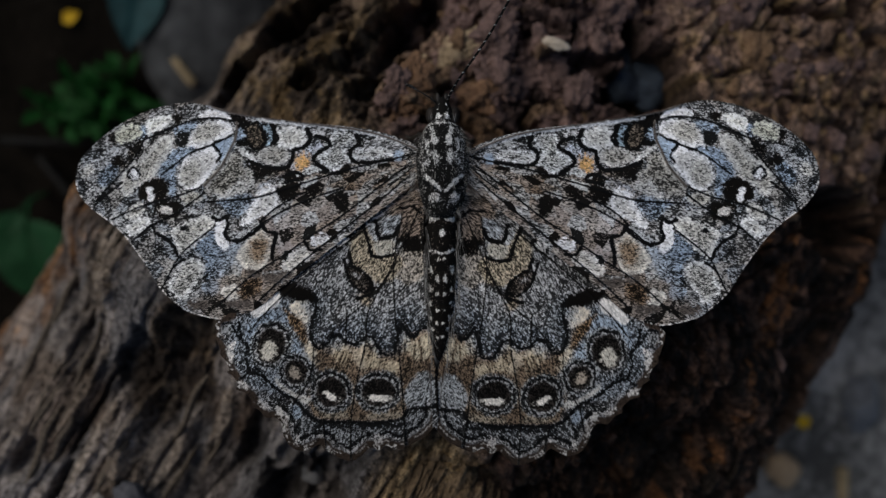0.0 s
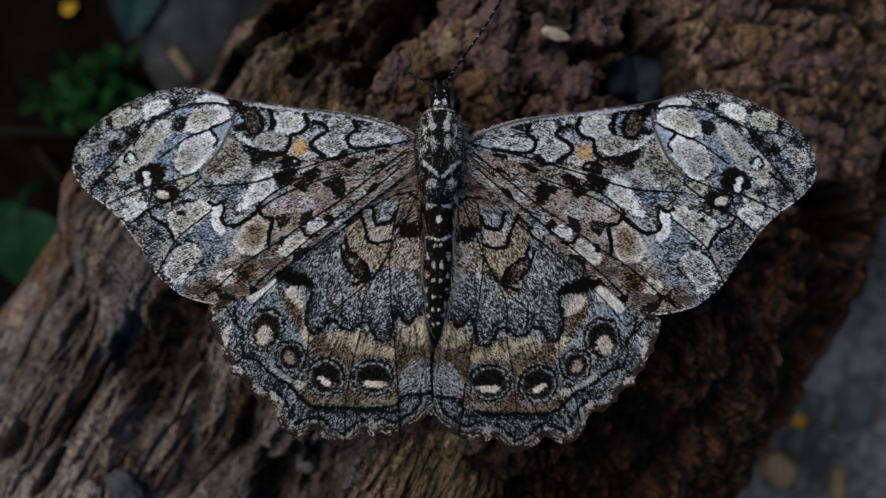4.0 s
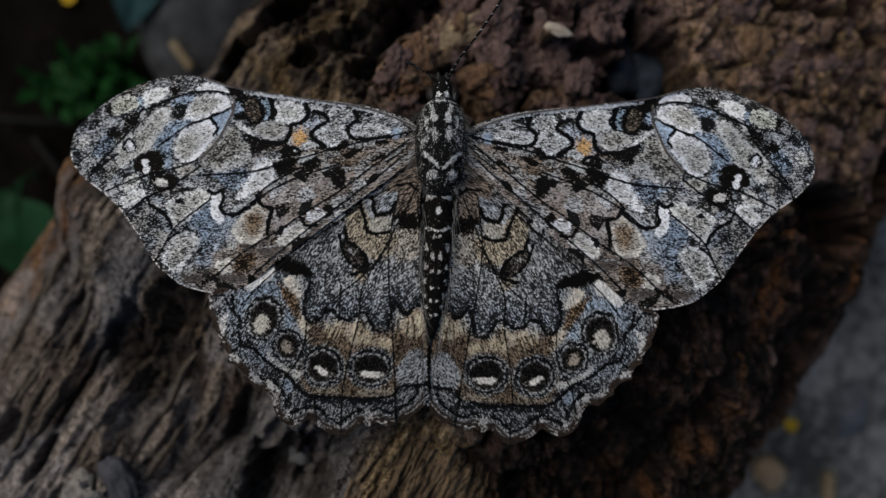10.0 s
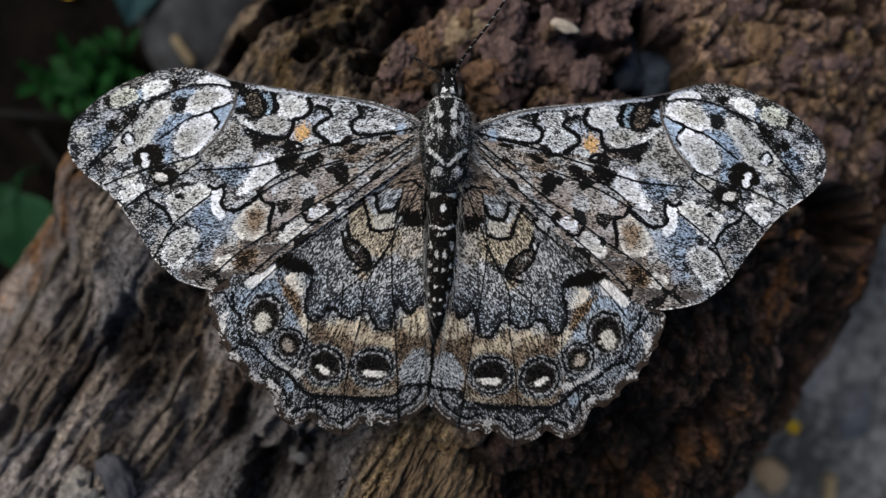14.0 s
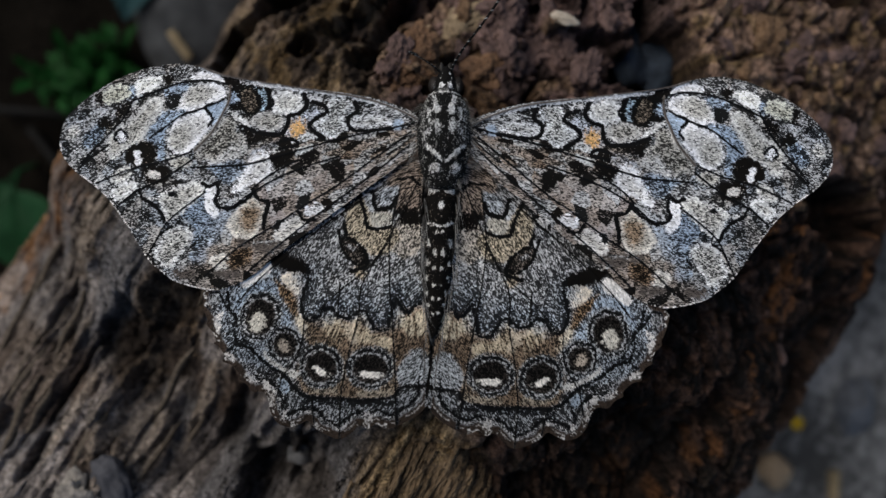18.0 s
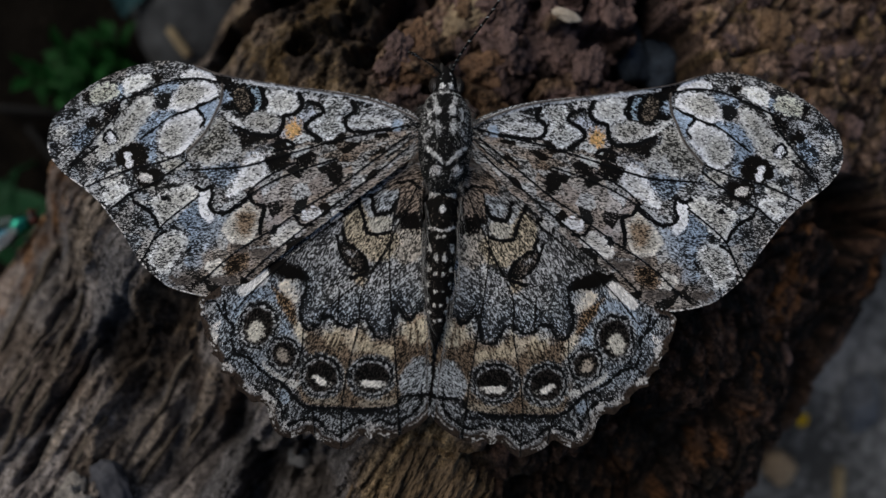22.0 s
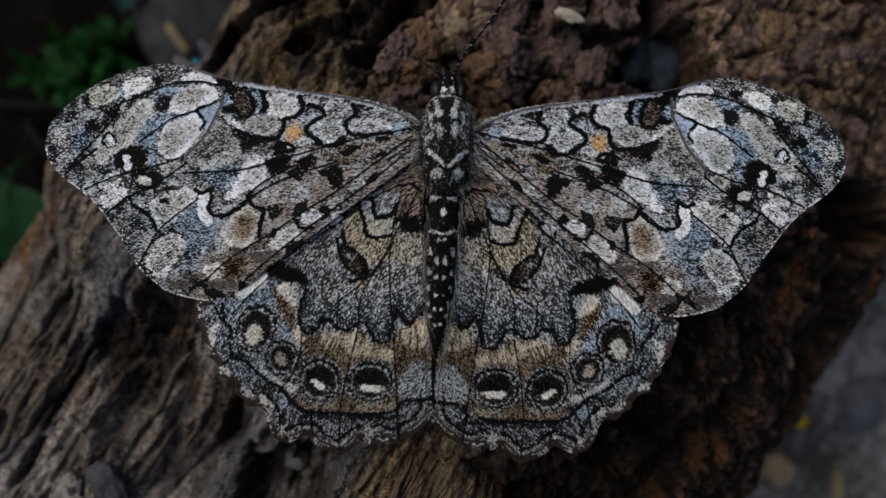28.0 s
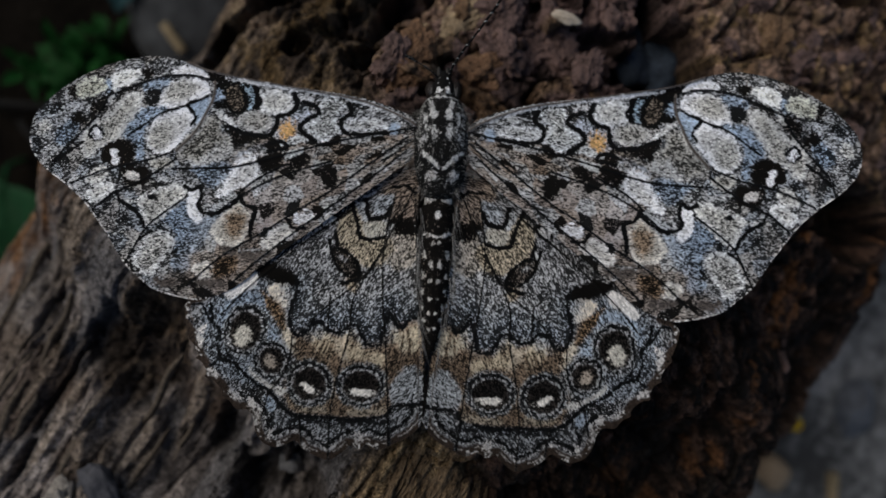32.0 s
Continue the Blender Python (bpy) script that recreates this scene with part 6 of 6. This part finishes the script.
FLY = [  # seconds; place in millimetres; heading in degrees; lean
    (0, -86.51, -14.36, 47.90, 48, -25),
    (20.6, -79.54, -15.92, 47.90, 48, -25),
    (21.2, -68.81, -8.52, 53.90, 42, -25),
    (21.6, -62.65, -4.71, 56.90, 38, -25),
    (22, -59.70, -1.30, 58.90, 34, -25),
    (22.2, -58.86, -0.24, 58.90, 38, -25),
    (22.4, -59.48, 0.45, 58.90, 48, -28),
    (22.6, -59.29, 0.83, 58.90, 62, -30),
    (22.8, -59.74, 0.53, 58.90, 70, -30),
    (23, -57.26, 3.59, 59.90, 64, -28),
    (23.1, -55.70, 4.33, 60.90, 56, -26),
    (23.3, -54.20, 6.06, 61.90, 66, -22),
    (23.4, -53.23, 6.59, 62.90, 70, -20),
    (23.5, -52.19, 7.12, 63.90, 64, -20),
    (23.7, -51.41, 7.15, 64.90, 58, -20),
    (24, -50.23, 6.55, 65.90, 50, -18),
    (24.2, -47.91, 6.47, 67.90, 40, -12),
    (24.5, -44.44, 7.35, 69.90, 32, -8),
    (25.5, -39.82, 13.06, 68.90, 48, -8),
    (26.6, -36.82, 18.67, 63.90, 70, -8),
    (27.3, -37.24, 23.90, 57.90, 95, -8),
    (27.5, -36.67, 24.91, 57.90, 80, -8),
    (27.6, -35.71, 23.98, 57.90, 20, -8),
    (27.7, -34.37, 23.99, 57.90, 10, -8),
    (27.8, -33.35, 23.07, 58.90, -20, -8),
    (28.1, -29.98, 19.09, 63.90, -50, -6),
    (29, -25.48, 14.36, 69.90, -60, -4),
    (32, -23.35, 12.95, 69.90, -60, -4),
]

MOVES = [  # seconds; rise, twist and sweep of each wing at its hinge: left and right forewing, left and right hindwing; the body's pitch; its height and shift
    (0, -4.46, -1.48, -0.51, -0.62, -0.39, -0.26, -3.27, -2.17, -0.20, -0.60, -1.01, -0.58, -0.06, 0.00039, 0.00004, 0.00009),
    (0.5, -4.79, -2.10, -0.55, -0.82, -0.40, -0.32, -3.13, -2.15, -0.34, -1.57, -1.45, -0.65, 0.31, 0.00044, 0.00004, 0.00009),
    (1, -4.69, -1.49, -0.52, -0.56, -1.20, -0.29, -3.38, -2.70, -0.41, -0.85, -1.28, -0.66, 0.21, 0.00039, 0.00003, 0.00007),
    (1.5, -4.60, -1.87, -0.49, -0.37, -1.15, -0.27, -2.72, -2.28, -0.42, -1.02, -1.15, -0.58, 0.25, 0.00030, 0.00005, 0.00007),
    (2, -4.19, -2.28, -0.48, -0.53, -0.69, -0.28, -2.77, -2.48, -0.30, -0.85, -1.00, -0.68, 0.32, 0.00030, 0.00004, 0.00007),
    (2.5, -4.65, -2.05, -0.48, -0.50, -0.83, -0.24, -3.63, -2.40, -0.29, -0.80, -1.04, -0.54, 0.33, 0.00034, 0.00000, 0.00007),
    (3, -4.81, -1.11, -0.38, -0.42, -0.71, -0.33, -3.75, -2.13, -0.23, -0.27, -0.93, -0.60, 0.19, 0.00031, -0.00000, 0.00007),
    (3.5, -4.72, -1.03, -0.41, -0.51, -0.21, -0.29, -3.36, -1.83, -0.30, -0.94, -1.15, -0.48, -0.06, 0.00026, 0.00002, 0.00005),
    (5.5, -4.43, -1.76, -0.12, -0.53, -0.29, -0.11, -3.73, -1.58, -0.12, -0.81, -0.10, -0.15, -0.69, 0.00017, 0.00001, 0.00004),
    (6, -4.51, -1.77, -0.11, -0.62, -0.10, -0.11, -3.19, -0.82, -0.15, -0.58, 0.04, -0.19, -0.90, 0.00023, -0.00000, 0.00002),
    (6.5, -4.35, -1.14, -0.08, -0.63, -0.04, -0.14, -2.55, -0.33, -0.03, -0.75, 0.25, -0.12, -0.97, 0.00012, 0.00001, 0.00002),
    (7, -4.52, -0.54, -0.02, -0.43, -0.33, -0.09, -2.70, -0.21, -0.05, -0.47, -0.13, -0.05, -0.84, 0.00011, 0.00001, 0.00001),
    (7.5, -4.49, -0.97, -0.01, -0.87, 0.33, -0.12, -2.64, -0.29, -0.03, -0.58, 0.04, -0.17, -0.93, 0.00013, 0.00001, 0.00002),
    (8, -4.19, -0.71, -0.05, -0.57, -0.22, -0.11, -2.58, -0.23, -0.04, -0.52, 0.03, -0.12, -1.17, 0.00012, 0.00002, 0.00001),
    (8.5, -4.29, -0.10, 0.08, -0.40, -0.71, -0.02, -2.47, -0.11, 0.02, -0.26, 0.32, -0.00, -0.99, 0.00006, 0.00002, 0.00002),
    (9, -4.25, -0.55, -0.00, -0.54, 0.17, -0.08, -2.55, 0.14, 0.02, -0.73, 0.15, -0.11, -1.15, 0.00014, 0.00001, 0.00002),
    (9.5, -4.23, -0.89, -0.04, -0.46, 0.49, -0.08, -2.59, -0.13, -0.00, 0.27, 0.70, -0.04, -1.07, 0.00014, -0.00000, 0.00002),
    (10, -4.36, -0.19, 0.03, -0.47, 0.03, -0.04, -2.99, -0.31, -0.08, 0.07, 0.94, -0.09, -1.06, 0.00009, 0.00002, 0.00000),
    (10.5, -4.21, -0.60, 0.02, -0.41, 0.20, -0.04, -3.45, 0.25, 0.06, 0.46, 0.65, 0.04, -1.15, 0.00009, -0.00000, -0.00001),
    (11, -4.12, -0.53, 0.02, -0.23, 0.11, -0.03, -2.60, 0.93, 0.10, -0.00, 0.18, 0.01, -1.21, 0.00004, -0.00000, -0.00000),
    (11.5, -4.12, 0.09, 0.06, 0.01, -0.06, -0.06, -2.53, 0.53, 0.06, -0.04, 0.02, -0.02, -1.16, 0.00002, -0.00001, -0.00000),
    (12, -4.11, 0.43, 0.05, -0.07, 0.13, -0.02, -2.48, 0.48, 0.05, 0.13, 0.02, 0.01, -1.08, -0.00002, -0.00001, -0.00001),
    (12.5, -4.27, 0.34, 0.00, 0.12, -0.59, -0.01, -2.58, 0.37, 0.04, 0.54, 0.20, 0.05, -0.91, 0.00004, -0.00001, 0.00000),
    (13, -3.94, -0.00, -0.00, 0.22, -0.00, -0.00, -2.52, 0.00, 0.00, 0.11, 0.00, 0.00, -1.18, 0.00002, 0.00000, 0.00000),
    (13.5, -3.73, -0.40, -0.00, 0.18, -0.16, 0.09, -2.39, -0.19, -0.11, -0.35, 0.39, -0.03, -1.12, 0.00004, 0.00002, -0.00000),
    (14, -3.82, 0.36, 0.02, 0.05, 0.22, 0.10, -2.23, 0.11, 0.00, -0.38, -0.31, 0.05, -1.00, 0.00002, 0.00001, -0.00002),
    (14.5, -4.03, 0.52, -0.04, 0.20, -0.25, 0.09, -2.25, 0.58, 0.03, 0.15, -0.00, 0.06, -1.19, 0.00010, -0.00000, -0.00003),
    (16.5, -4.07, 0.25, -0.03, 0.19, 0.23, 0.12, -2.55, 0.28, 0.03, 0.53, 0.26, 0.19, -1.36, 0.00008, -0.00001, -0.00004),
    (17, -4.18, 1.06, 0.00, 0.13, 0.12, 0.10, -2.81, 0.11, -0.06, -0.33, 0.32, 0.15, -1.53, 0.00003, 0.00001, -0.00002),
    (17.5, -4.10, 0.19, -0.04, -0.20, 0.65, 0.11, -2.88, -0.07, 0.06, -0.41, 0.42, 0.02, -1.72, 0.00014, 0.00003, -0.00000),
    (18, -3.90, 0.33, -0.03, 0.03, 1.11, 0.13, -3.41, -0.44, -0.05, -0.26, 0.04, 0.00, -2.13, 0.00009, 0.00002, -0.00002),
    (18.5, -4.03, 0.70, -0.10, -0.09, 1.24, 0.12, -3.46, -0.73, -0.05, -0.53, 0.25, 0.06, -2.06, 0.00017, -0.00000, -0.00003),
    (19, -3.93, 0.88, 0.02, -0.11, 0.39, 0.08, -3.30, -0.35, -0.06, -0.49, 0.04, -0.04, -2.25, 0.00016, 0.00003, -0.00002),
    (19.5, -4.20, 1.66, -0.05, -0.05, 0.36, 0.13, -2.94, 0.24, -0.04, -0.80, 0.12, 0.07, -1.99, 0.00013, 0.00003, -0.00006),
    (20, -4.09, 1.83, -0.04, -0.07, 0.87, 0.17, -3.16, 0.18, 0.02, -0.48, 0.71, 0.07, -2.26, 0.00010, 0.00003, -0.00007),
    (20.5, -3.81, 1.65, -0.06, -0.30, 1.66, 0.16, -3.70, -0.05, 0.08, 0.41, 0.96, 0.05, -2.56, 0.00020, 0.00003, -0.00005),
    (21, -4.01, 1.76, -0.09, -0.37, 1.90, 0.20, -2.87, 0.62, 0.00, 0.07, 1.81, 0.04, -2.81, 0.00029, 0.00005, -0.00007),
    (21.5, -4.13, 3.97, -0.10, -0.47, 3.26, 0.43, -3.14, 1.10, 0.19, -0.91, 2.12, 0.08, -2.97, 0.00067, 0.00007, -0.00016),
    (22, -3.76, 5.21, -0.06, -0.92, 4.25, 0.62, -3.32, 1.68, 0.35, -1.30, 2.26, 0.39, -3.39, 0.00095, 0.00011, -0.00024),
    (22.5, -3.66, 3.97, 0.14, -0.62, 3.90, 0.74, -3.02, 2.79, 0.34, -0.44, 3.69, 0.54, -4.36, 0.00083, 0.00012, -0.00025),
    (23, -3.41, 4.57, 0.19, -0.49, 4.13, 0.70, -2.35, 3.23, 0.28, -0.42, 3.41, 0.57, -5.00, 0.00074, 0.00014, -0.00024),
    (23.5, -3.26, 4.19, 0.16, 0.04, 3.40, 0.73, -2.09, 3.74, 0.24, -0.44, 3.42, 0.67, -5.45, 0.00062, 0.00014, -0.00024),
    (24, -3.42, 4.71, 0.23, 0.07, 3.59, 0.72, -2.18, 3.52, 0.29, -0.69, 3.13, 0.69, -5.39, 0.00056, 0.00012, -0.00025),
    (24.5, -3.56, 4.75, 0.21, -0.12, 3.59, 0.69, -2.47, 3.71, 0.33, -0.35, 3.69, 0.56, -5.44, 0.00069, 0.00011, -0.00025),
    (25, -3.51, 5.00, 0.15, -0.05, 3.82, 0.76, -2.61, 3.34, 0.28, 0.49, 4.17, 0.55, -5.31, 0.00063, 0.00014, -0.00026),
    (25.5, -3.27, 4.48, 0.10, -0.26, 4.20, 0.70, -2.88, 3.03, 0.30, -0.14, 4.00, 0.63, -5.68, 0.00058, 0.00013, -0.00026),
    (27.5, -3.47, 5.28, 0.11, -0.63, 4.04, 0.76, -2.98, 3.24, 0.32, -1.08, 3.82, 0.68, -5.72, 0.00067, 0.00013, -0.00029),
    (28, -3.56, 5.34, 0.11, -0.54, 3.87, 0.75, -2.93, 3.54, 0.31, -0.87, 4.26, 0.56, -5.84, 0.00068, 0.00012, -0.00027),
    (28.5, -3.77, 5.64, 0.15, -0.85, 4.73, 0.77, -3.18, 3.33, 0.32, -1.05, 3.67, 0.61, -5.76, 0.00083, 0.00010, -0.00027),
    (29, -3.78, 5.69, 0.14, -0.72, 4.54, 0.70, -3.24, 3.47, 0.38, -1.17, 3.58, 0.62, -5.76, 0.00077, 0.00009, -0.00028),
    (29.5, -3.78, 6.19, 0.25, -0.80, 4.54, 0.72, -2.91, 3.16, 0.36, -1.18, 3.33, 0.54, -5.58, 0.00076, 0.00012, -0.00026),
    (30, -3.55, 5.78, 0.15, -0.70, 3.92, 0.70, -3.00, 2.87, 0.34, -1.19, 3.18, 0.54, -5.50, 0.00071, 0.00011, -0.00025),
    (30.5, -3.78, 5.55, 0.11, -0.63, 4.08, 0.72, -3.20, 2.34, 0.38, -1.37, 2.68, 0.41, -5.19, 0.00076, 0.00010, -0.00023),
    (31, -3.17, 5.38, -0.22, -0.49, 3.32, 0.44, -2.89, 2.01, -0.00, -1.29, 2.00, 0.28, -5.16, 0.00071, 0.00012, -0.00022),
    (31.5, -3.20, 4.65, -0.27, -0.14, 3.01, 0.41, -2.09, 2.56, -0.07, -1.03, 2.06, 0.25, -5.10, 0.00072, 0.00009, -0.00020),
    (31.8, -3.04, 4.74, -0.35, 0.36, 3.23, 0.51, -2.09, 2.44, -0.13, -0.70, 1.95, 0.28, -5.04, 0.00077, 0.00009, -0.00021),
    (32, -2.11, 5.22, -0.80, 3.20, 4.46, 1.06, -2.08, 1.74, -0.45, 1.20, 1.30, 0.45, -4.68, 0.00107, 0.00006, -0.00027),
]


def motions():
    walk(butterfly, [(t, pose(x, y, REST + z, pitch)) for t, *_, pitch, z, x, y in MOVES])
    for k, key in enumerate((("forewing", -1), ("forewing", 1), ("hindwing", -1), ("hindwing", 1))):
        walk(wings[key], [(row[0], HINGE @ Matrix.Rotation(radians(row[3 + 3 * k]), 4, "Z") @ Matrix.Rotation(radians(row[2 + 3 * k]), 4, "X")
                           @ Matrix.Rotation(radians(-key[1] * row[1 + 3 * k]), 4, TURN_AXIS)) for row in MOVES])

    walk(fly, [(t, pose(x / 1000, y / 1000, z / 1000, 0, 0, turn - 90) @ Matrix.Rotation(radians(lean), 4, "Y")) for t, x, y, z, turn, lean in FLY])


motions()
